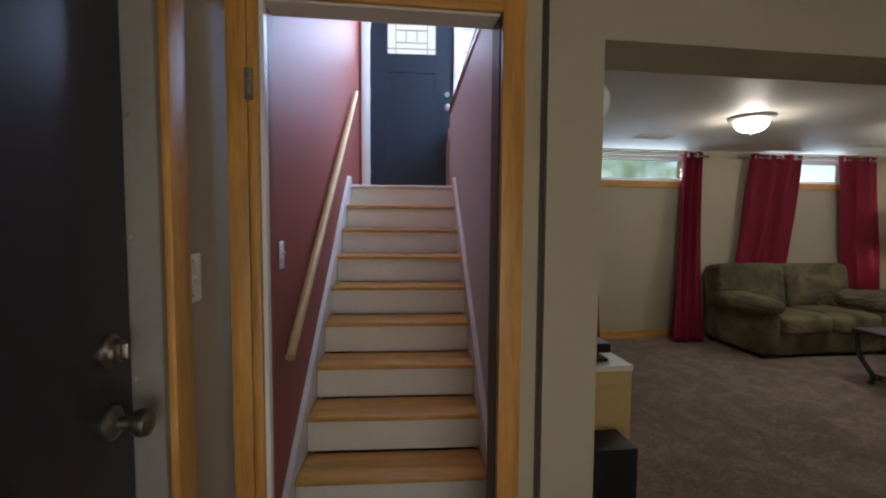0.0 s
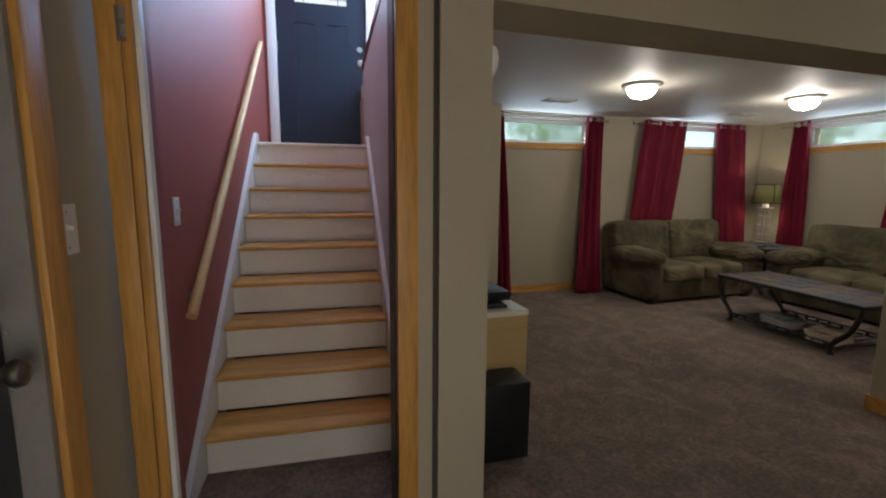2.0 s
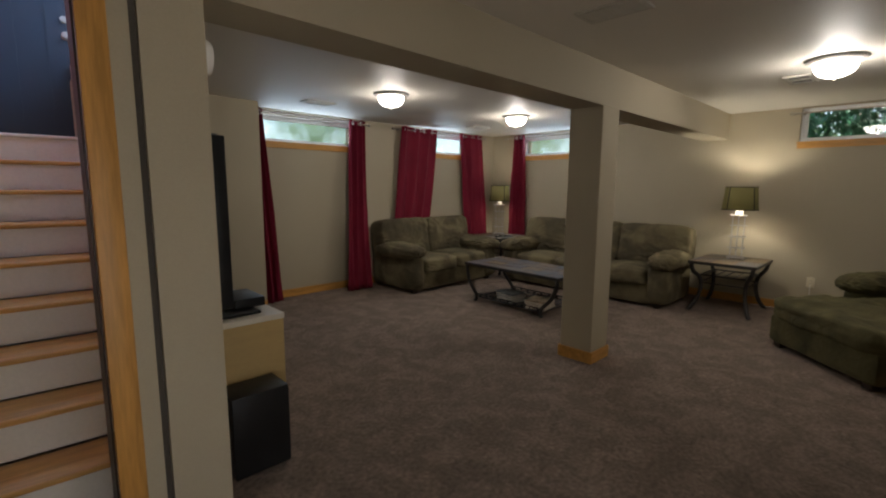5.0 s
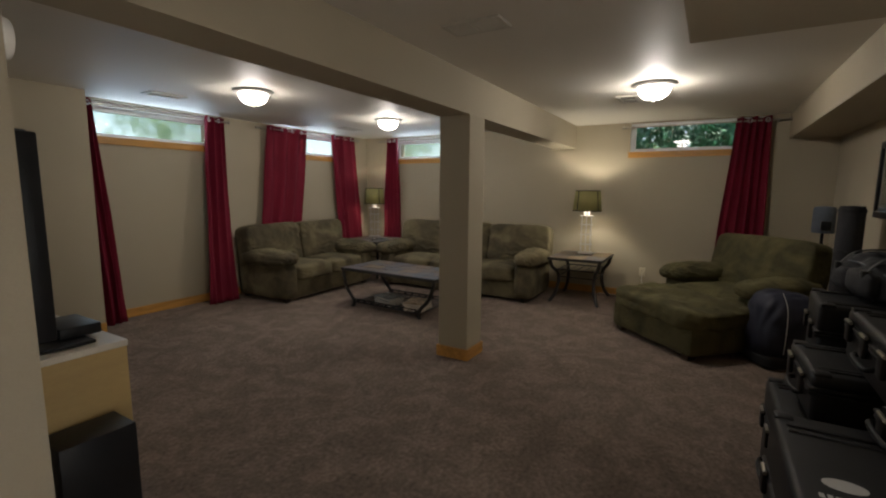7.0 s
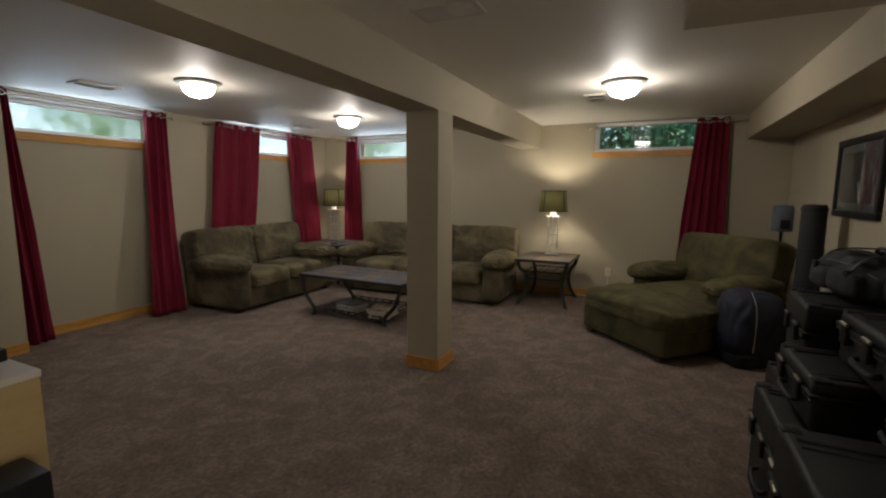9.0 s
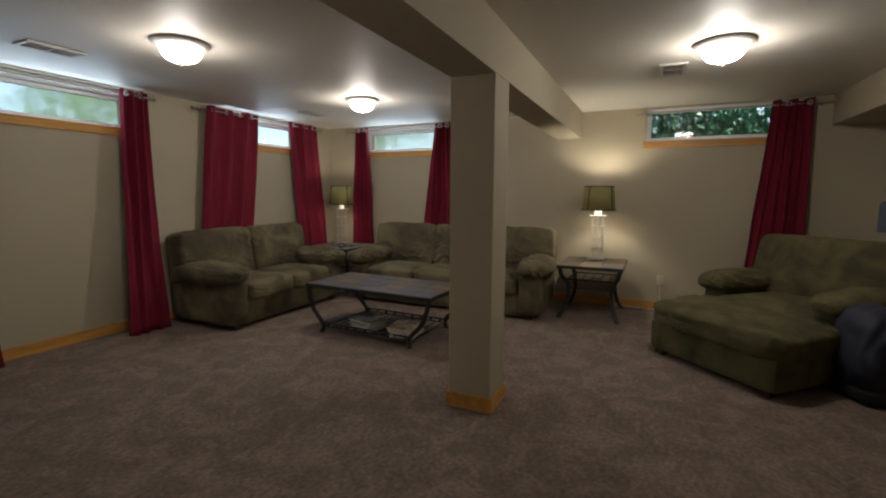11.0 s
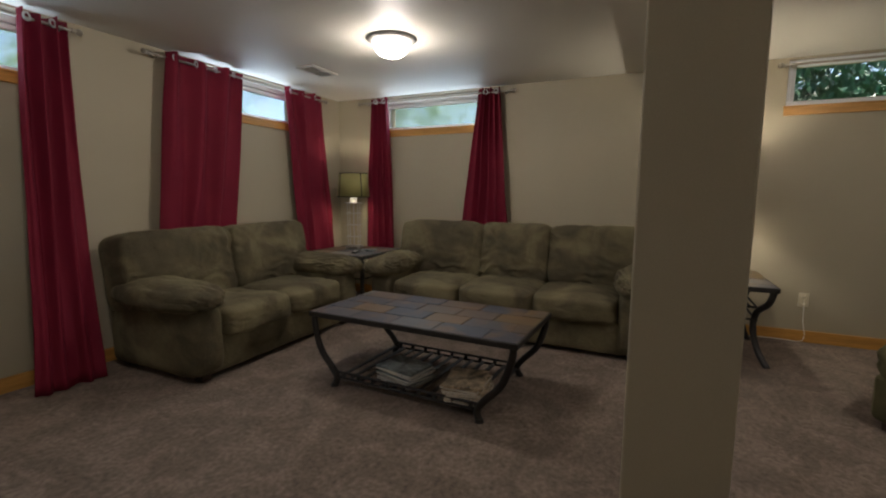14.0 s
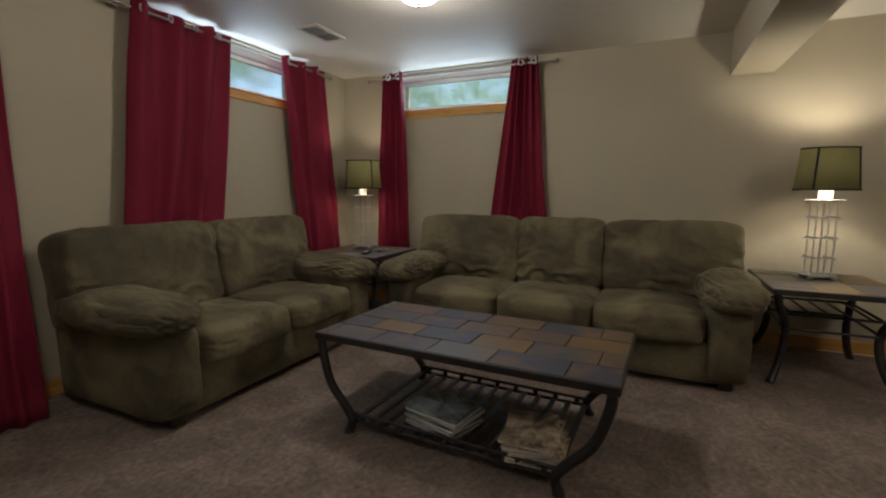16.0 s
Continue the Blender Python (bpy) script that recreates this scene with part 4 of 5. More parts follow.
def sofa(name, m, width, seats, mat, label, depth=0.98, seed=0.0, arm=0.23):
    """Pillow-arm sofa, front along local -y, back along +y."""
    e = thing(name, m, label, "sofa")
    W, D = width / 2, depth
    b = bm_new()
    pillow(b, (0, 0.02, 0.17), (W - 0.03, D / 2 - 0.05, 0.14), 14, rough=0.006, seed=seed)
    part("base", b, mat, e, "upholstered base")
    inner = width - 2 * arm
    sw = inner / seats
    for i in range(seats):
        xc = -inner / 2 + sw * (i + 0.5)
        b = bm_new()
        pillow(b, (xc, -D / 2 + 0.35, 0.375), (sw / 2 + 0.004, 0.35, 0.105), 6, (0.02, 0.03, 0.16), 0.013, 3.5, seed + i, 28, 0.0, None, [((0, 0.6, 0.9), 0.7, (1, 0.3, 0), 13, 0.005), ((0.8, -0.3, 0.9), 0.5, (0.6, 1, 0), 15, 0.005), ((-0.6, -0.9, 0.0), 0.6, (1, 0, 0.2), 12, 0.005)])
        part("seat_cushion", b, mat, e, "plump seat cushion with worn sheen")
        b = bm_new()
        tilt = pose(xc, D / 2 - 0.24, 0.70, -9, 0, random.uniform(-1.5, 1.5))
        extra = arm * 1.05 if i in (0, seats - 1) else 0
        sh = (-extra / 2 if i == 0 else extra / 2 if i == seats - 1 else 0)
        pillow(b, (sh, 0, 0), (sw / 2 + extra / 2 + 0.006, 0.155, 0.288), 8.5, (0.0, 0.22, 0.03), 0.014, 3.5, seed + 10 + i, 40, 0.010, tilt, [((0.95 if i == seats - 1 else -0.95, -0.9, -0.75), 0.75, (0.5 if i == seats - 1 else -0.5, 0, 1), 19, 0.017), ((0.2, -1, -0.9), 0.6, (0.15, 0, 1), 22, 0.012), ((-0.9 if i else 0.9, -0.9, 0.5), 0.5, (1, 0, 0.3), 16, 0.011)])
        part("back_cushion", b, mat, e, "soft creased back cushion")
    b = bm_new()
    pillow(b, (0, D / 2 - 0.11, 0.45), (W - 0.06, 0.10, 0.40), 8, rough=0.006, seed=seed + 3)
    part("back_frame", b, mat, e, "upholstered back")
    for s in (-1, 1):
        b = bm_new()
        pillow(b, (s * (W - arm / 2 - 0.005), -0.035, 0.29), (arm / 2, D / 2 - 0.06, 0.245), 7, (0.05, 0.02, 0), 0.006, seed=seed + 20 + s)
        part("arm", b, mat, e, "upholstered arm")
        b = bm_new()
        pillow(b, (s * (W - arm / 2 + 0.015), -0.10, 0.575), (arm / 2 + 0.055, D / 2 - 0.06, 0.10), 3.0, (0.04, 0.03, 0.15), 0.018, 4, seed + 30 + s, 40, 0.007, None, [((-s * 0.8, -0.7, 0.5), 0.8, (0.7, 0.6, 0.3), 18, 0.010), ((s * 0.4, -0.95, -0.2), 0.7, (1, 0.1, 0.4), 15, 0.008)])
        part("arm_pillow", b, mat, e, "overstuffed arm pillow")
    feet(e, [(s * (W - 0.12), t * (D / 2 - 0.13)) for s in (-1, 1) for t in (-1, 1)])
    return e


sofa("loveseat", pose(4.37, 4.565, 0) @ LOW, 1.68, 2, SUEDE, "olive brown microfibre loveseat with overstuffed pillow arms", 1.0, 1.0)
sofa("sofa", pose(5.61, 2.757, 0, 0, 0, -90) @ LOW, 2.34, 3, SUEDE, "olive brown microfibre three-seat sofa with overstuffed arms", 1.0, 50.0)

CH = pose(5.17, -0.57, 0, 0, 0, 223)
chair = thing("armchair", CH, "wide olive green microfibre armchair with pillow arms", "armchair")
bm = bm_new()
pillow(bm, (0, 0, 0.18), (0.52, 0.42, 0.14), 12, rough=0.006, seed=70)
part("base", bm, GREENSUEDE, chair, "upholstered base")
bm = bm_new()
pillow(bm, (0, -0.12, 0.38), (0.37, 0.36, 0.10), 5, (0, 0.03, 0.2), 0.012, 3.5, 71, 18)
part("seat_cushion", bm, GREENSUEDE, chair, "plump seat cushion")
bm = bm_new()
pillow(bm, (0, 0, 0), (0.54, 0.15, 0.30), 8, (0, 0.2, 0.03), 0.014, 3.2, 72, 34, 0.008, pose(0, 0.26, 0.665, -10, 0, 0), [((0.8, -0.9, -0.8), 0.8, (0.3, 0, 1), 15, 0.010), ((-0.7, -0.9, -0.8), 0.7, (-0.3, 0, 1), 17, 0.009)])
part("back_cushion", bm, GREENSUEDE, chair, "soft wide back cushion")
for s in (-1, 1):
    bm = bm_new()
    pillow(bm, (s * 0.46, -0.05, 0.29), (0.11, 0.38, 0.24), 7, rough=0.006, seed=73 + s)
    part("arm", bm, GREENSUEDE, chair, "upholstered arm")
    bm = bm_new()
    pillow(bm, (s * 0.47, -0.12, 0.56), (0.16, 0.40, 0.085), 3.0, (0.04, 0.03, 0.15), 0.016, 5, 75 + s, 30, 0.010, None, [((-s * 0.8, -0.6, 0.5), 0.8, (0.7, 0.6, 0.3), 17, 0.010), ((0, -0.95, 0), 0.6, (1, 0, 0.4), 15, 0.008)])
    part("arm_pillow", bm, GREENSUEDE, chair, "overstuffed arm pillow")
feet(chair, [(s * 0.42, t * 0.32) for s in (-1, 1) for t in (-1, 1)])

OT = pose(4.62, -0.06, 0, 0, 0, 226)
ott = thing("ottoman", OT, "wide olive green microfibre ottoman pushed against the armchair", "ottoman")
bm = bm_new()
pillow(bm, (0, 0, 0.165), (0.53, 0.35, 0.125), 14, rough=0.005, seed=80)
part("base", bm, GREENSUEDE, ott, "upholstered ottoman base")
bm = bm_new()
pillow(bm, (0, 0.02, 0.345), (0.568, 0.405, 0.105), 5.5, (0.0, 0.0, 0.16), 0.030, 4.5, 81, 38, 0.0, None, [((0.5, 0.4, 1), 0.6, (1, 0.8, 0), 14, 0.007), ((-0.4, 0.2, 1), 0.6, (0.7, -1, 0), 13, 0.007), ((0, -0.5, 1), 0.7, (1, 0, 0), 12, 0.006)])
part("cushion", bm, GREENSUEDE, ott, "wide plump top cushion")
feet(ott, [(s * 0.43, t * 0.28) for s in (-1, 1) for t in (-1, 1)], 0.08)


# ---- tables ----
def slate_top(e, x0, x1, y0, y1, z, rows, cols, seed):
    """An iron-edged top laid with split slate tiles in a staggered bond."""
    rnd = random.Random(seed)
    for a in ((x0, x1, y0, y0 + 0.02), (x0, x1, y1 - 0.02, y1), (x0, x0 + 0.02, y0 + 0.02, y1 - 0.02), (x1 - 0.02, x1, y0 + 0.02, y1 - 0.02)):
        b = bm_new()
        box(b, *a, z - 0.035, z - 0.002, 0.003, 1)
        part("edge", b, IRON, e, "black iron edge", False)
    b = bm_new()
    box(b, x0 + 0.02, x1 - 0.02, y0 + 0.02, y1 - 0.02, z - 0.03, z - 0.006)
    part("bed", b, GROUT, e, "", False)
    ty = (y1 - y0 - 0.012) / rows
    for r in range(rows):
        tw = (x1 - x0 - 0.012) / cols
        start = x0 + 0.006
        cuts = [start]
        c = start + tw * ((0.5, 0.95, 0.35, 0.7)[r % 4])
        while c < x1 - 0.03:
            cuts.append(c)
            c += tw * rnd.uniform(0.9, 1.12)
        cuts.append(x1 - 0.006)
        for c0, c1 in zip(cuts, cuts[1:]):
            if c1 - c0 < 0.03:
                continue
            b = bm_new()
            h = rnd.uniform(-0.001, 0.0015)
            w2, d2 = (c1 - c0) / 2 - 0.0025, ty / 2 - 0.0025
            box(b, -w2, w2, -d2, d2, -0.008, 0.0, 0.002, 1)
            t = part("slate_tile", b, SLATE, e, "", False)
            t.location = ((c0 + c1) / 2, y0 + 0.006 + ty * (r + 0.5), z + h)


def curve_leg(pts, r=0.016):
    """Smooths a few bend points into a leg line."""
    P = [Vector(p) for p in pts]
    out = []
    for i in range(len(P) - 1):
        p0, p1, p2, p3 = P[max(i - 1, 0)], P[i], P[i + 1], P[min(i + 2, len(P) - 1)]
        for k in range(8):
            t = k / 8
            out.append(0.5 * ((2 * p1) + (p2 - p0) * t + (2 * p0 - 5 * p1 + 4 * p2 - p3) * t * t + (3 * p1 - p0 - 3 * p2 + p3) * t ** 3))
    out.append(P[-1])
    return out


# coffee table, long side along local x
CT = pose(4.278, 2.88, 0, 0, 0, 90 - 2.4)
ct = thing("coffee_table", CT, "long coffee table with slate tile top and black iron legs", "coffee table")
CL, CW, CZ = 0.69, 0.347, 0.457
slate_top(ct, -CL, CL, -CW, CW, CZ, 4, 5, 5)
for sx in (-1, 1):
    for sy in (-1, 1):
        bm = bm_new()
        pts = curve_leg([(sx * (CL - 0.03), sy * (CW - 0.025), CZ - 0.03), (sx * (CL - 0.035), sy * (CW - 0.02), 0.36), (sx * (CL - 0.085), sy * (CW - 0.01), 0.22), (sx * (CL - 0.175), sy * (CW - 0.005), 0.12), (sx * (CL - 0.215), sy * (CW - 0.005), 0.06), (sx * (CL - 0.20), sy * (CW + 0.0), 0.0)])
        sweep(bm, pts, 0.020, 0.021, 10)
        leg = part("leg", bm, IRON, ct, "bowed black iron leg")
        bm = bm_new()
        cyl(bm, (sx * (CL - 0.20), sy * CW, 0), (sx * (CL - 0.20), sy * CW, 0.02), 0.026, 0.02)
        part("foot_pad", bm, IRON, leg)
SZ = 0.052
for sy in (-1, 1):
    for dz in (0.0, 0.034):
        bm = bm_new()
        cyl(bm, (-CL + 0.2, sy * (CW - 0.02), SZ + dz), (CL - 0.2, sy * (CW - 0.02), SZ + dz), 0.008)
        part("shelf_rail", bm, IRON, ct)
    for i in range(9):
        x = -CL + 0.26 + (2 * CL - 0.52) * i / 8
        bm = bm_new()
        bmesh.ops.create_uvsphere(bm, u_segments=10, v_segments=8, radius=0.014, matrix=pose(x, sy * (CW - 0.02), SZ + 0.017))
        part("bead", bm, IRON, ct)
for i in range(13):
    x = -CL + 0.22 + (2 * CL - 0.44) * i / 12
    bm = bm_new()
    box(bm, x - 0.014, x + 0.014, -CW + 0.02, CW - 0.02, SZ - 0.003, SZ + 0.005, 0.002, 1)
    part("shelf_slat", bm, IRON, ct, "", False)


def magazine_stack(m, n, mat, label, w=0.215, d=0.28, seed=0, lean=0.0):
    e = thing("magazine_stack", m, label, "magazines", "magazine stacks")
    rnd = random.Random(seed)
    z = 0.0
    for i in range(n):
        t = rnd.uniform(0.006, 0.014)
        b = bm_new()
        box(b, -w / 2, w / 2, -d / 2, d / 2, 0, t, 0.002, 1)
        ob = part("magazine", b, PAPER if i < n - 1 else mat, e, "", False)
        ob.matrix_local = pose(rnd.uniform(-0.012, 0.012) + lean * i, rnd.uniform(-0.012, 0.012), z, 0, 0, rnd.uniform(-7, 7))
        if i < n - 1:
            b = bm_new()
            box(b, -w / 2 - 0.0005, w / 2 + 0.0005, -d / 2 - 0.0005, d / 2 + 0.0005, t - 0.0012, t + 0.0002)
            c = part("cover", b, mat, ob, "", False)
        z += t + 0.0006
    return e


magazine_stack(CT @ pose(0.08, 0.17, SZ + 0.006, 0, 0, 75), 9, COVER_A, "stack of dark-covered magazines on the table shelf", 0.215, 0.28, 3)
magazine_stack(CT @ pose(-0.37, 0.19, SZ + 0.006, 0, 0, 8), 10, COVER_B, "stack of worn colourful magazines on the table shelf", 0.22, 0.27, 8, 0.003)


def end_table(m, L, W, Z, label, seed):
    e = thing("end_table", m, label, "end table", "slate end tables")
    slate_top(e, -L / 2, L / 2, -W / 2, W / 2, Z, 3, 3, seed)
    for sx in (-1, 1):
        for sy in (-1, 1):
            b = bm_new()
            pts = curve_leg([(sx * (L / 2 - 0.03), sy * (W / 2 - 0.03), Z - 0.03), (sx * (L / 2 - 0.05), sy * (W / 2 - 0.05), Z - 0.12), (sx * (L / 2 - 0.14), sy * (W / 2 - 0.10), Z - 0.21), (sx * (L / 2 - 0.15), sy * (W / 2 - 0.11), 0.24), (sx * (L / 2 - 0.11), sy * (W / 2 - 0.08), 0.1), (sx * (L / 2 - 0.03), sy * (W / 2 - 0.03), 0.0)])
            sweep(b, pts, 0.022, 0.022, 10)
            part("leg", b, IRON, e, "scrolled black iron leg")
    for z in (Z - 0.17, Z - 0.26):
        for sx in (-1, 1):
            b = bm_new()
            cyl(b, (sx * (L / 2 - 0.14), -W / 2 + 0.1, z), (sx * (L / 2 - 0.14), W / 2 - 0.1, z), 0.008)
            part("shelf_rail", b, IRON, e)
        for sy in (-1, 1):
            b = bm_new()
            cyl(b, (-L / 2 + 0.14, sy * (W / 2 - 0.1), z), (L / 2 - 0.14, sy * (W / 2 - 0.1), z), 0.008)
            part("shelf_rail", b, IRON, e)
    for i in range(5):
        y = -W / 2 + 0.14 + (W - 0.28) * i / 4
        b = bm_new()
        box(b, -L / 2 + 0.14, L / 2 - 0.14, y - 0.006, y + 0.006, Z - 0.174, Z - 0.168)
        part("shelf_slat", b, IRON, e, "", False)
    return e


end_table(pose(5.82, 1.145, 0), 0.78, 0.66, 0.575, "end table with slate top and scrolled iron legs holding a lamp", 21)
end_table(pose(5.78, 4.55, 0), 0.74, 0.74, 0.585, "corner end table with slate top between the sofas", 22)


def table_lamp(x, y, z, label, watts):
    e = thing("table_lamp", pose(x, y, z, 0, 0, 106), label, "table lamp", "table lamps")
    b = bm_new()
    box(b, -0.085, 0.085, -0.06, 0.06, 0.012, 0.026, 0.004, 2)
    for sx in (-1, 1):
        for sy in (-1, 1):
            box(b, sx * 0.07 - 0.015, sx * 0.07 + 0.015, sy * 0.048 - 0.012, sy * 0.048 + 0.012, 0, 0.012, 0.002, 1)
    part("base", b, SILVER, e, "silver footed base")
    for sx in (-1, 1):
        for sy in (-1, 1):
            b = bm_new()
            cyl(b, (sx * 0.058, sy * 0.034, 0.026), (sx * 0.058, sy * 0.034, 0.50), 0.0040)
            part("rod", b, SILVER, e)
    b = bm_new()
    cyl(b, (0, 0, 0.026), (0, 0, 0.50), 0.0055)
    part("centre_tube", b, SILVER, e)
    for zz in (0.13, 0.26, 0.39):
        b = bm_new()
        for sy in (-1, 1):
            cyl(b, (-0.085, sy * 0.034, zz), (0.085, sy * 0.034, zz), 0.0032)
        for sx in (-1, 1):
            cyl(b, (sx * 0.058, -0.06, zz + 0.008), (sx * 0.058, 0.06, zz + 0.006), 0.0032)
        part("crossbar", b, SILVER, e)
    b = bm_new()
    box(b, -0.085, 0.085, -0.06, 0.06, 0.50, 0.51, 0.003, 1)
    part("top_plate", b, SILVER, e)
    b = bm_new()
    cyl(b, (0, 0, 0.51), (0, 0, 0.575), 0.038, n=20)
    part("socket", b, PLASTIC, e, "white socket cover")
    b = bm_new()
    lathe(b, [(0.0, 0.575), (0.014, 0.58), (0.016, 0.66), (0.03, 0.715), (0.026, 0.745), (0.0, 0.76)], n=16)
    bulb = part("bulb", b, BULBGLOW, e, "lit bulb", "all")
    bulb.visible_shadow = False
    sx, sy = 1.0, 0.72
    b = bm_new()
    lathe(b, [(0.182, 0.57), (0.158, 0.83), (0.1565, 0.83), (0.1805, 0.57), (0.182, 0.57)], n=48, sx=sx, sy=sy)
    shade = part("shade", b, LINEN, e, "tapered olive cloth shade glowing from inside", "all")
    b = bm_new()
    lathe(b, [(0.1798, 0.572), (0.1558, 0.828), (0.1548, 0.828), (0.1788, 0.572), (0.1798, 0.572)], n=48, sx=sx, sy=sy)
    part("lining", b, WHITE, shade, "white cloth lining", "all")
    for zz, r in ((0.566, 0.183), (0.824, 0.158)):
        b = bm_new()
        lathe(b, [(r, 0.0), (r + 0.002, 0.0), (r + 0.002, 0.010), (r, 0.010), (r, 0.0)], (0, 0, zz), 48, sx, sy)
        part("binding", b, TRIMBLACK, shade, "dark braid edge")
    for a in (45, 135, 225, 315):
        ca, sa = math.cos(radians(a)), math.sin(radians(a))
        b = bm_new()
        sweep(b, [(0.184 * ca * sx, 0.184 * sa * sy, 0.572), (0.1605 * ca * sx, 0.1605 * sa * sy, 0.828)], 0.007, 0.004, 6)
        part("seam_braid", b, TRIMBLACK, shade, "dark braid seam")
    lt = new("lamp_light", bpy.data.lights.new("lamp_light", "POINT"))
    lt.data.energy, lt.data.color, lt.data.shadow_soft_size = watts, (1.0, 0.92, 0.76), 0.03
    lt.location = (x, y, z + 0.735)
    return e


table_lamp(5.96, 1.135, 0.575, "lit silver rod table lamp with olive shade on the end table", BULB_WATTS)
table_lamp(5.95, 4.66, 0.585, "silver rod table lamp with olive shade on the corner table", BULB_WATTS * 0.25)
e = thing("remote_control", pose(5.62, 4.40, 0.587, 0, 0, 20), "black remote control on the corner table", "remote control")
bm = bm_new()
box(bm, -0.09, 0.09, -0.024, 0.024, 0, 0.018, 0.005, 2)
part("body", bm, BLACKPL, e)
bm = bm_new()
for i in range(4):
    for j in range(3):
        box(bm, -0.07 + i * 0.03, -0.058 + i * 0.03, -0.014 + j * 0.011, -0.007 + j * 0.011, 0.018, 0.0195)
part("keypad", bm, PLASTIC, e)
bm = bm_new()
box(bm, -0.07, 0.07, -0.05, 0.05, 0, 0.022, 0.003, 1)
solo("notebook", bm, COVER_A, "small dark book on the corner table", "book", m=pose(5.80, 4.36, 0.587, 0, 0, -12))


def outlet(m, label):
    e = thing("power_outlet", m, label, "power outlet")
    b = bm_new()
    box(b, -0.036, 0.036, -0.006, 0, -0.058, 0.058, 0.003, 2)
    part("plate", b, IVORY, e)
    for z in (-0.021, 0.021):
        b = bm_new()
        box(b, -0.017, 0.017, -0.008, -0.006, z - 0.014, z + 0.014, 0.004, 2)
        part("socket", b, IVORY, e)
        b = bm_new()
        for x in (-0.006, 0.006):
            box(b, x - 0.001, x + 0.001, -0.0085, -0.008, z - 0.004, z + 0.006)
        part("slot", b, BLACKPL, e)
    return e


outlet(pose(EAST, 0.465, 0.35, 0, 0, -90), "ivory duplex outlet on the beige wall with a plugged cord")
b = bm_new()
sweep(b, curve_leg([(EAST - 0.012, 0.465, 0.33), (EAST - 0.03, 0.465, 0.30), (EAST - 0.02, 0.46, 0.18), (EAST - 0.025, 0.45, 0.02), (EAST - 0.022, 0.6, 0.008), (EAST - 0.022, 0.8, 0.008), (EAST - 0.03, 1.0, 0.008)]), 0.003, 0.003, 6)
solo("white_cable", b, PLASTIC, "thin white cable from the outlet to the lamp", "cable")
outlet(pose(3.47, NORTH, 0.34, 0, 0, 0), "ivory duplex outlet on the beige wall beside the loveseat")

# ---- picture ----
pic = thing("framed_picture", pose(4.355, SOUTH, 1.51), "dark-framed dim photograph hanging on the wall", "picture")
PW, PH = 0.425, 0.295
for a in ((-PW, PW, -PH, -PH + 0.05), (-PW, PW, PH - 0.05, PH), (-PW, -PW + 0.05, -PH + 0.05, PH - 0.05), (PW - 0.05, PW, -PH + 0.05, PH - 0.05)):
    bm = bm_new()
    box(bm, a[0], a[1], 0.0, 0.03, a[2], a[3], 0.006, 2)
    part("frame", bm, BLACKPL, pic, "black wooden frame")
bm = bm_new()
box(bm, -PW + 0.05, PW - 0.05, 0.002, 0.012, -PH + 0.05, PH - 0.05)
part("mat", bm, MAT_BOARD, pic, "", False)
bm = bm_new()
box(bm, -PW + 0.11, PW - 0.11, 0.012, 0.014, -PH + 0.11, PH - 0.11)
part("print", bm, PRINT, pic, "dim mottled photograph", False)
bm = bm_new()
box(bm, -PW + 0.05, PW - 0.05, 0.016, 0.019, -PH + 0.05, PH - 0.05)
g = part("glazing", bm, GLASS, pic, "", False)
g.visible_shadow = False

# ---- television corner ----
cab = thing("media_cabinet", pose(0.42, 2.02, 0), "pale birch veneer media cabinet against the wall", "cabinet")
CX, CY, CH2 = 0.47, 1.45, 0.715
bm = bm_new()
box(bm, -0.005, CX + 0.005, -0.005, CY + 0.005, CH2 - 0.03, CH2, 0.003, 1)
part("top", bm, BIRCHTOP, cab, "pale top panel", False)
for y in (0.0, CY - 0.02):
    bm = bm_new()
    box(bm, 0, CX, y, y + 0.02, 0.0, CH2 - 0.0305)
    part("side_panel", bm, BIRCH, cab, "", False)
bm = bm_new()
box(bm, 0, 0.01, 0.02, CY - 0.02, 0.0, CH2 - 0.031)
part("back_panel", bm, BIRCH, cab, "", False)
for i in range(3):
    w = (CY - 0.04) / 3
    bm = bm_new()
    box(bm, CX - 0.018, CX, 0.022 + i * w, 0.018 + (i + 1) * w, 0.07, CH2 - 0.034, 0.002, 1)
    dr = part("cabinet_door", bm, BIRCH, cab, "", False)
    bm = bm_new()
    cyl(bm, (CX + 0.018, 0.03 + i * w + w - 0.06, 0.52), (CX + 0.018, 0.03 + i * w + w - 0.06, 0.62), 0.005)
    part("handle", bm, NICKEL, dr)
bm = bm_new()
box(bm, 0.02, CX - 0.03, 0.02, CY - 0.02, 0.0, 0.07)
part("plinth", bm, BIRCH, cab, "", False)

tv = thing("television", pose(0.63, 2.64, 0.715), "black flat television standing on the birch cabinet", "television")
bm = bm_new()
box(bm, -0.045, 0.022, -0.60, 0.60, 0.06, 0.90, 0.008, 2)
part("housing", bm, BLACKPL, tv)
bm = bm_new()
box(bm, 0.022, 0.026, -0.57, 0.57, 0.10, 0.875)
part("screen", bm, SCREEN, tv, "dark switched-off screen", False)
bm = bm_new()
box(bm, -0.10, -0.045, -0.35, 0.35, 0.15, 0.70, 0.02, 2)
part("rear_housing", bm, BLACKPL, tv)
bm = bm_new()
box(bm, -0.03, 0.02, -0.08, 0.08, 0.015, 0.07, 0.004, 1)
part("neck", bm, BLACKPL, tv)
bm = bm_new()
box(bm, -0.13, 0.17, -0.56, 0.36, 0.0, 0.016, 0.006, 2)
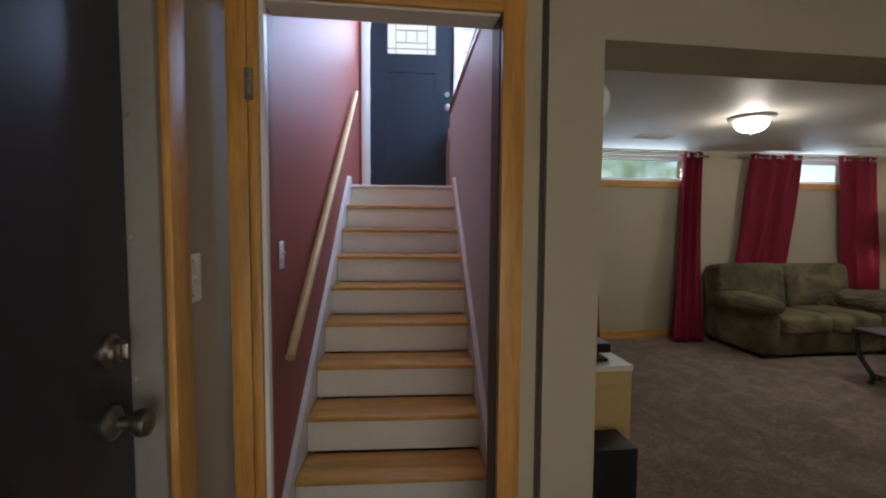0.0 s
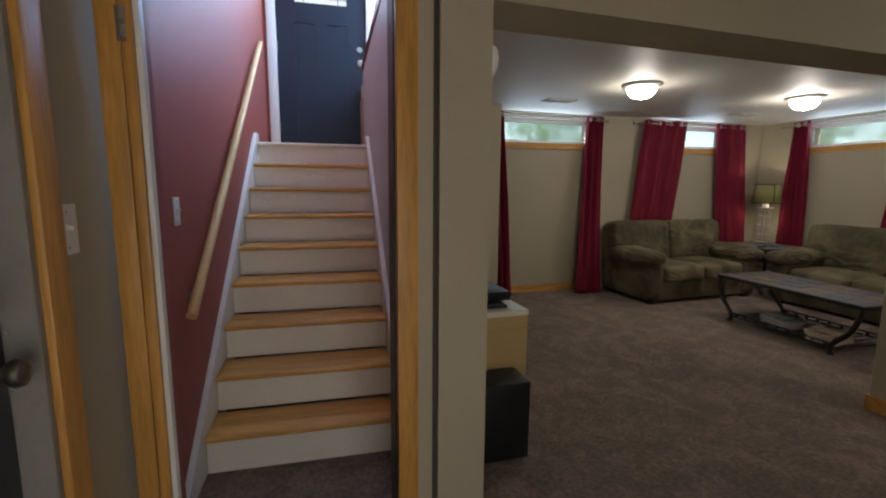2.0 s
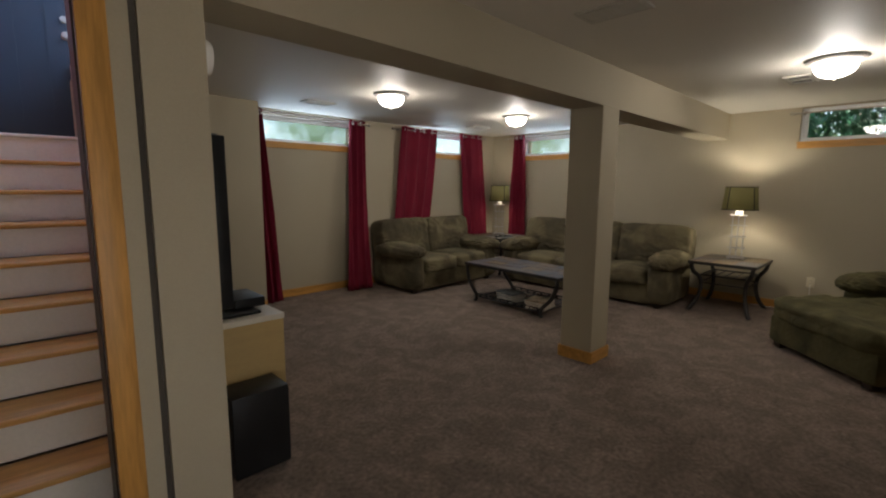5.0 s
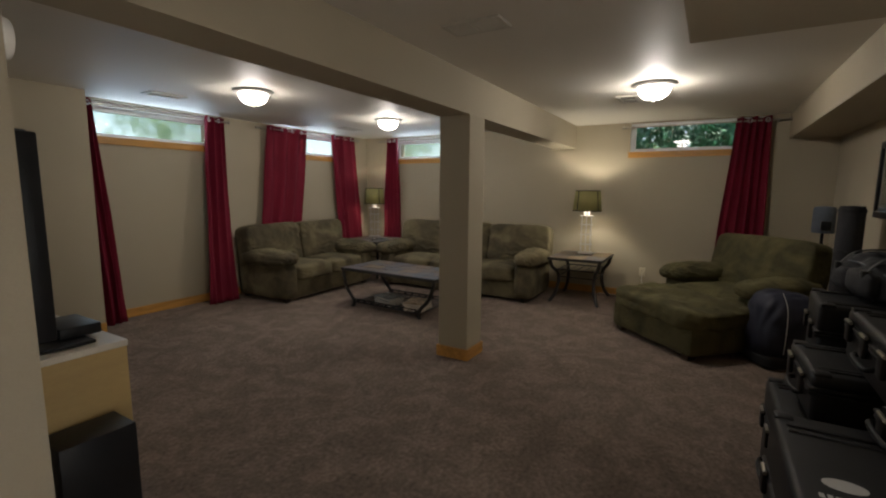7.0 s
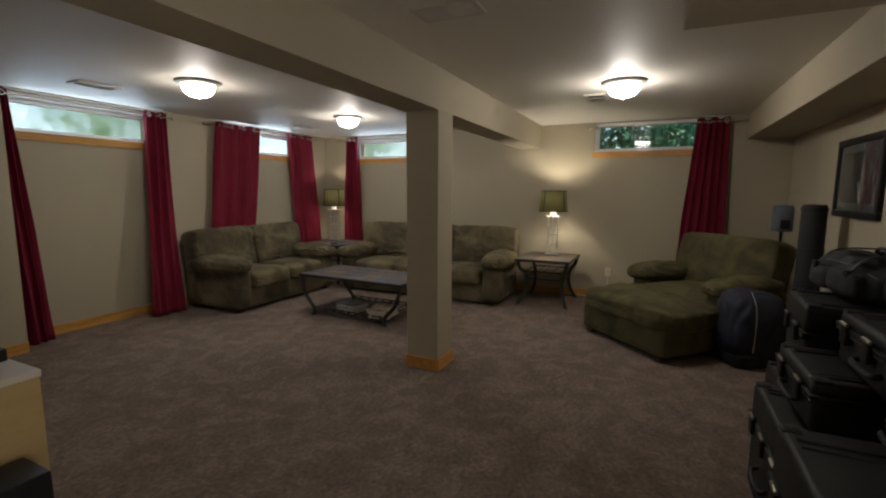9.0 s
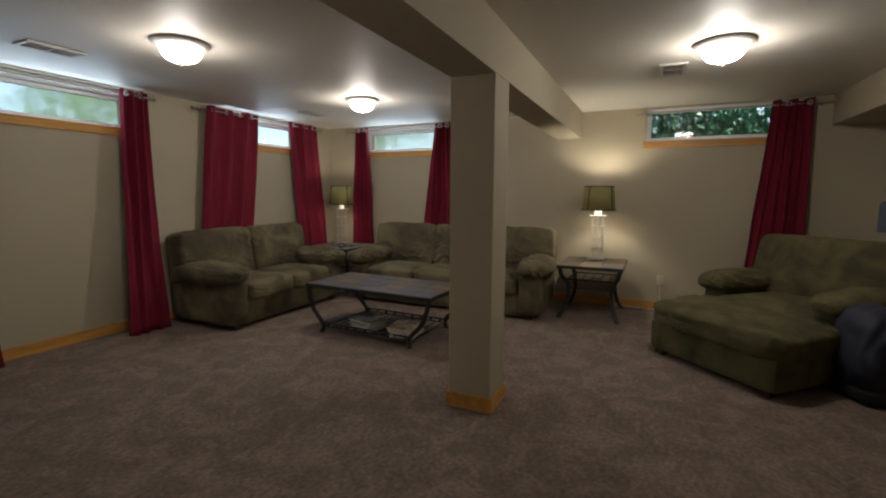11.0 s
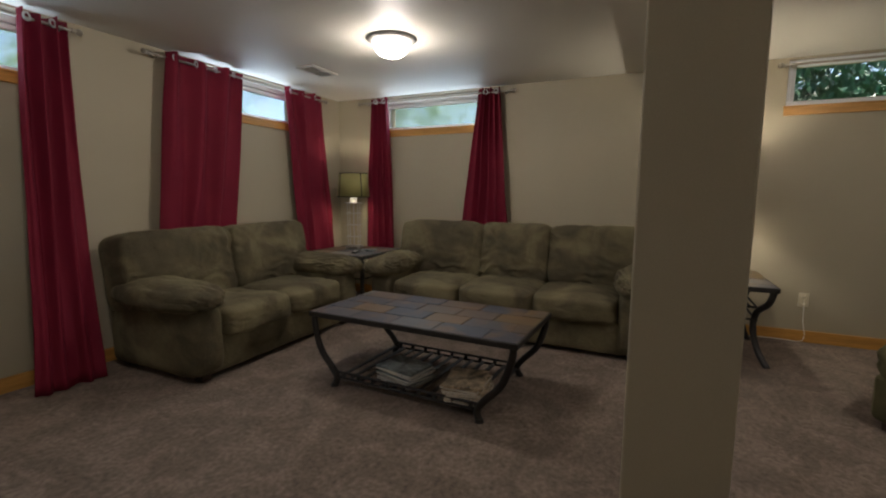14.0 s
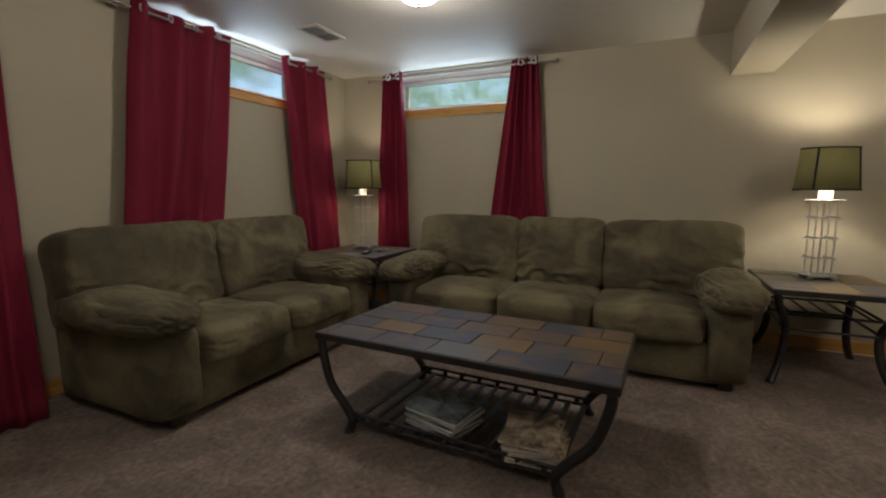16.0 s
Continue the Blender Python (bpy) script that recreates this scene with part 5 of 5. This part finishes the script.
part("stand", bm, BLACKPL, tv)
bm = bm_new()
box(bm, -0.08, 0.08, -0.13, 0.13, 0, 0.05, 0.006, 2)
solo("set_top_box", bm, BLACKPL, "small black box on the television stand base", "set-top box", m=pose(0.78, 2.30, 0.732))
bm = bm_new()
box(bm, -0.03, 0.03, -0.06, 0.06, 0, 0.03, 0.006, 2)
solo("webcam", bm, GREYCLOTH, "small grey-blue device on top of the television", "device", m=pose(0.62, 2.19, 1.60))

sub = thing("subwoofer", pose(0.672, 1.90, 0), "black box subwoofer on the carpet before the cabinet", "loudspeaker")
bm = bm_new()
box(bm, -0.135, 0.135, -0.095, 0.095, 0.012, 0.412, 0.006, 2)
part("cabinet", bm, BLACKPL, sub, "black vinyl loudspeaker box")
bm = bm_new()
box(bm, 0.135, 0.143, -0.078, 0.078, 0.03, 0.385, 0.004, 2)
part("grille", bm, BLACKCLOTH, sub, "black cloth grille")
for sx in (-1, 1):
    for sy in (-1, 1):
        bm = bm_new()
        cyl(bm, (sx * 0.11, sy * 0.06, 0), (sx * 0.11, sy * 0.06, 0.012), 0.014)
        part("foot", bm, BLACKPL, sub)

al = thing("chime_box", pose(0.386, 1.44, 1.80, 0, 90, 0), "round white plastic device on the end of the stair wall", "alarm")
bm = bm_new()
lathe(bm, [(0, 0), (0.055, 0), (0.058, 0.012), (0.052, 0.026), (0.03, 0.032), (0, 0.033)], n=28)
part("cover", bm, PLASTIC, al)
bm = bm_new()
lathe(bm, [(0, 0.033), (0.01, 0.033), (0.01, 0.036), (0, 0.036)], n=14)
part("button", bm, GREYCLOTH, al)


# ---- equipment cases ----
def hard_case(m, L, W, H, label, latches=2, stand=False):
    """A moulded equipment case: shell, lid seam, ribs, latches, handle. Length along local x, front at +y."""
    e = thing("equipment_case", m, label, "equipment case", "equipment cases")
    lid = H * 0.68
    b = bm_new()
    box(b, -L / 2, L / 2, -W / 2, W / 2, 0, lid, 0.022, 3)
    part("shell", b, CASEPL, e, "black moulded case body")
    b = bm_new()
    box(b, -L / 2 - 0.004, L / 2 + 0.004, -W / 2 - 0.004, W / 2 + 0.004, lid + 0.004, H, 0.022, 3)
    part("lid", b, CASEPL, e, "black moulded lid")
    b = bm_new()
    box(b, -L / 2 - 0.012, L / 2 + 0.012, -W / 2 - 0.012, W / 2 + 0.012, lid - 0.016, lid - 0.003, 0.005, 2)
    box(b, -L / 2 - 0.014, L / 2 + 0.014, -W / 2 - 0.014, W / 2 + 0.014, lid + 0.001, lid + 0.016, 0.005, 2)
    part("seam_flange", b, CASEPL, e)
    for i in range(latches):
        x = -L / 2 + L * (i + 0.5) / latches + (0.0 if latches < 3 else 0.0)
        b = bm_new()
        box(b, x - 0.03, x + 0.03, W / 2 + 0.008, W / 2 + 0.026, lid - 0.05, lid + 0.035, 0.007, 2)
        lt = part("latch", b, BLACKPL, e, "black throw latch")
        b = bm_new()
        cyl(b, (x - 0.034, W / 2 + 0.02, lid + 0.03), (x + 0.034, W / 2 + 0.02, lid + 0.03), 0.007)
        part("pin", b, NICKEL, lt)
    b = bm_new()
    sweep(b, curve_leg([(-0.09, W / 2, lid * 0.55), (-0.085, W / 2 + 0.026, lid * 0.5), (0, W / 2 + 0.032, lid * 0.48), (0.085, W / 2 + 0.026, lid * 0.5), (0.09, W / 2, lid * 0.55)]), 0.010, 0.010, 8)
    part("handle", b, BLACKPL, e, "black carry handle")
    for sx in (-0.36, -0.12, 0.12, 0.36):
        b = bm_new()
        box(b, sx * L - 0.018, sx * L + 0.018, -W / 2 - 0.006, -W / 2 + 0.004, 0.03, lid - 0.03, 0.004, 1)
        part("rib", b, CASEPL, e)
    for x in (0.30, 0.36, -0.30, -0.36):
        b = bm_new()
        box(b, x * L - 0.010, x * L + 0.010, -W / 2 + 0.04, W / 2 - 0.03, H - 0.004, H + 0.007, 0.004, 2)
        part("lid_ridge", b, CASEPL, e)
    for sx in (-1, 1):
        for sy in (-1, 1):
            b = bm_new()
            box(b, sx * (L / 2 - 0.03) - 0.028, sx * (L / 2 - 0.03) + 0.028, sy * (W / 2 - 0.03) - 0.028, sy * (W / 2 - 0.03) + 0.028, H - 0.01, H + 0.006, 0.006, 2)
            part("corner_pad", b, CASEPL, e)
    return e


low = hard_case(pose(1.49, -0.80, 0, 0, 0, 0), 0.72, 0.62, 0.62, "large black hard equipment case with an oval sticker", 3)
b = bm_new()
lathe(b, [(0, 0), (0.05, 0), (0.05, 0.0015), (0, 0.0015)], (-0.07, 0.19, 0.6205), 28, 0.6, 1.0)
part("sticker", b, STICKER, low, "pale oval sticker")
b = bm_new()
for i in range(8):
    box(b, -0.155, -0.135, 0.245 - i * 0.018, 0.257 - i * 0.018, 0.6195, 0.6213)
part("lettering_bars", b, STICKER, low, "pale unreadable lettering")
hard_case(pose(2.25, -0.83, 0, 0, 0, 0), 0.62, 0.56, 0.50, "black hard equipment case on the carpet", 3)
hard_case(pose(2.30, -0.86, 0.511, 0, 0, 1), 0.47, 0.46, 0.20, "black hard equipment case stacked on another", 2)
hard_case(pose(1.735, -0.94, 0.628, 0, 0, 0), 0.20, 0.34, 0.088, "small black hard case on the large one", 1)
hard_case(pose(2.03, -1.00, 0.724, 0, 0, -1), 0.66, 0.45, 0.205, "wide black hard case on top of the stack", 3)
hard_case(pose(2.86, -0.94, 0, 0, 0, 3), 0.50, 0.46, 0.44, "black hard equipment case near the wall", 2)
hard_case(pose(2.80, -0.95, 0.452, 0, 0, -4), 0.46, 0.42, 0.43, "tall black hard case stacked near the wall", 2)

pack = thing("backpack", pose(2.91, -1.07, 0.892, 0, 0, 6), "black padded camera backpack lying on the cases", "backpack")
bm = bm_new()
pillow(bm, (0, 0, 0.095), (0.30, 0.18, 0.10), 3.5, (0, 0, 0.1), 0.030, 7, 91, 30, 0.012)
part("body", bm, BLACKCLOTH, pack, "black nylon body")
bm = bm_new()
pillow(bm, (-0.10, 0.17, 0.085), (0.14, 0.035, 0.06), 4, (0, 0.2, 0), 0.006, 6, 92, 10)
part("pocket", bm, BLACKCLOTH, pack)
for y in (-0.07, 0.07):
    bm = bm_new()
    sweep(bm, curve_leg([(-0.24, y, 0.16), (-0.1, y, 0.215), (0.1, y, 0.215), (0.24, y, 0.16)]), 0.02, 0.006, 8)
    part("strap", bm, BLACKCLOTH, pack)
bm = bm_new()
pillow(bm, (0.13, 0.165, 0.075), (0.10, 0.04, 0.055), 4, (0, 0.2, 0), 0.010, 8, 93, 12)
part("pocket", bm, BLACKCLOTH, pack)
bm = bm_new()
pillow(bm, (-0.30, 0.0, 0.085), (0.05, 0.12, 0.06), 3.5, (0.1, 0, 0), 0.012, 8, 94, 12)
part("end_pocket", bm, BLACKCLOTH, pack)
for x in (-0.16, 0.17):
    bm = bm_new()
    sweep(bm, curve_leg([(x, -0.17, 0.12), (x, -0.12, 0.205), (x, 0.0, 0.222), (x, 0.13, 0.20), (x, 0.20, 0.10), (x, 0.19, 0.03)]), 0.014, 0.004, 8)
    belt = part("compression_strap", bm, BLACKPL, pack)
    bm = bm_new()
    box(bm, x - 0.022, x + 0.022, 0.185, 0.205, 0.11, 0.15, 0.005, 2)
    part("buckle", bm, BLACKPL, belt)
bm = bm_new()
sweep(bm, curve_leg([(-0.27, 0.13, 0.13), (-0.1, 0.165, 0.165), (0.1, 0.165, 0.165), (0.27, 0.12, 0.13)]), 0.004, 0.004, 6)
part("zip", bm, GREYCLOTH, pack)
bm = bm_new()
sweep(bm, curve_leg([(-0.05, 0.0, 0.205), (-0.03, 0.0, 0.235), (0.03, 0.0, 0.235), (0.05, 0.0, 0.205)]), 0.009, 0.009, 8)
part("grab_handle", bm, BLACKPL, pack)
bm = bm_new()
lathe(bm, [(0, 0), (0.022, 0), (0.022, 0.002), (0, 0.002)], (0.02, 0.15, 0.165), 20, 1, 0.6)
part("badge", bm, STICKER, pack, "pale oval badge")

# upright bag and tube behind the cases
bag = thing("upright_bag", pose(4.42, -0.83, 0, 0, 0, 30), "dark blue padded bag standing on the carpet", "bag")
bm = bm_new()
pillow(bm, (0, 0, 0.31), (0.19, 0.24, 0.30), 3.2, (0.05, 0.05, 0), 0.03, 4, 95, 24, 0.014)
part("body", bm, BLUECLOTH, bag, "dark blue nylon body")
bm = bm_new()
pillow(bm, (0, 0, 0.06), (0.186, 0.232, 0.06), 6, rough=0.004, seed=96, cuts=8)
part("boot", bm, BLACKCLOTH, bag, "black bottom panel")
bm = bm_new()
sweep(bm, curve_leg([(-0.194, 0.12, 0.14), (-0.205, 0.12, 0.3), (-0.18, 0.11, 0.5), (-0.1, 0.1, 0.615)]), 0.003, 0.002, 8)
part("piping", bm, STICKER, bag, "pale reflective piping")
tube = thing("tripod_bag", pose(4.50, -1.19, 0), "tall black padded tube bag standing by the wall", "bag")
bm = bm_new()
lathe(bm, [(0, 0), (0.075, 0), (0.085, 0.02), (0.085, 0.6), (0.082, 1.28), (0.075, 1.305), (0, 1.31)], n=28)
part("body", bm, BLACKCLOTH, tube)
for z in (0.3, 0.95, 1.27):
    bm = bm_new()
    lathe(bm, [(0.082, z - 0.012), (0.088, z - 0.012), (0.088, z + 0.012), (0.082, z + 0.012), (0.082, z - 0.012)], n=28)
    part("band", bm, BLACKPL, tube)
jug = thing("stand_canister", pose(5.52, -1.20, 0), "grey-blue canister on a black stand by the wall", "canister")
bm = bm_new()
lathe(bm, [(0, 1.02), (0.085, 1.02), (0.09, 1.03), (0.09, 1.24), (0.08, 1.27), (0.03, 1.28), (0, 1.28)], n=24)
part("canister", bm, GREYCLOTH, jug, "grey-blue canister")
bm = bm_new()
cyl(bm, (0, 0, 0.3), (0, 0, 1.03), 0.014)
for a in (0, 120, 240):
    cyl(bm, (0, 0, 0.35), (0.16 * math.cos(radians(a)), 0.16 * math.sin(radians(a)), 0.0), 0.010)
part("stand", bm, BLACKPL, jug, "black tripod stand")
bm = bm_new()
box(bm, -0.14, -0.09, -0.04, 0.04, 1.05, 1.14, 0.01, 2)
box(bm, -0.10, 0.0, -0.01, 0.01, 1.06, 1.08)
part("clamp", bm, BLACKPL, jug)

# ---- outside ----
bm = bm_new()
GZ = 1.80
R = 400
ring_in = [(-1.3, -6.0), (EAST + THICK + 0.001, -6.0), (EAST + THICK + 0.001, NORTH + THICK + 0.3), (-1.3, NORTH + THICK + 0.3)]
ring_out = [(-R, -R), (R, -R), (R, R), (-R, R)]
vi = [bm.verts.new((x, y, GZ)) for x, y in ring_in]
vo = [bm.verts.new((x, y, GZ)) for x, y in ring_out]
for i in range(4):
    j = (i + 1) % 4
    bm.faces.new((vi[i], vi[j], vo[j], vo[i]))
structure("ground", bm, SOIL, "lawn outside the basement windows")
# unseen sunken yard, made up so the added rear door opens at floor level
bm = bm_new()
box(bm, -1.3, EAST + THICK, -6.0, SOUTH - 0.301, -0.12, -0.02)
structure("patio", bm, RISER, "unseen pale concrete slab added outside the invented rear door")
bm = bm_new()
box(bm, -1.3, EAST + THICK, -6.2, -6.0, -0.02, GZ)
structure("wall_retaining", bm, RISER, "unseen pale concrete retaining wall added beyond the invented rear door")


def foliage(name, centres, count, size, mat, label, seed):
    """A hedge or crown as a cloud of small bent leaves."""
    rnd = random.Random(seed)
    verts, faces = [], []
    for _ in range(count):
        cx, cy, cz, rx, ry, rz = rnd.choice(centres)
        while True:
            p = Vector((rnd.uniform(-1, 1), rnd.uniform(-1, 1), rnd.uniform(-1, 1)))
            if 0.35 < p.length < 1:
                break
        o = Vector((cx + p.x * rx, cy + p.y * ry, cz + p.z * rz))
        q = Euler((rnd.uniform(0, 6.3), rnd.uniform(0, 6.3), rnd.uniform(0, 6.3))).to_matrix()
        s = size * rnd.uniform(0.6, 1.4)
        k = len(verts)
        for a in ((-1, 0, 0), (0, -0.45, 0.12), (1, 0, 0), (0, 0.45, 0.12)):
            verts.append(o + q @ (Vector(a) * s))
        faces.append((k, k + 1, k + 2, k + 3))
    me = bpy.data.meshes.new(name)
    me.from_pydata([tuple(v) for v in verts], [], faces)
    me.materials.append(mat)
    return tagged(new(name, me), label, kind="stuff")


rnd = random.Random(4)
foliage("shrub_foliage", [(7.4 + rnd.uniform(0, 1.6), rnd.uniform(-2.4, 2.2), 1.95 + rnd.uniform(0, 1.5), 0.55, 0.55, 0.45) for _ in range(60)], 16000, 0.055, LEAFDARK, "dense dark green shrub leaves outside the window", 11)
foliage("hedge_foliage", [(rnd.uniform(-4, 14), 13.0 + rnd.uniform(0, 4.0), 2.2 + rnd.uniform(0, 4.6), 1.4, 1.2, 1.0) for _ in range(60)], 15000, 0.10, LEAF, "light green hedge leaves across the lawn", 12)
foliage("far_foliage", [(17 + rnd.uniform(0, 5), rnd.uniform(2, 16), 2.2 + rnd.uniform(0, 5.0), 1.6, 1.6, 1.2) for _ in range(44)], 11000, 0.11, LEAF, "light green tree leaves beyond the lawn", 13)
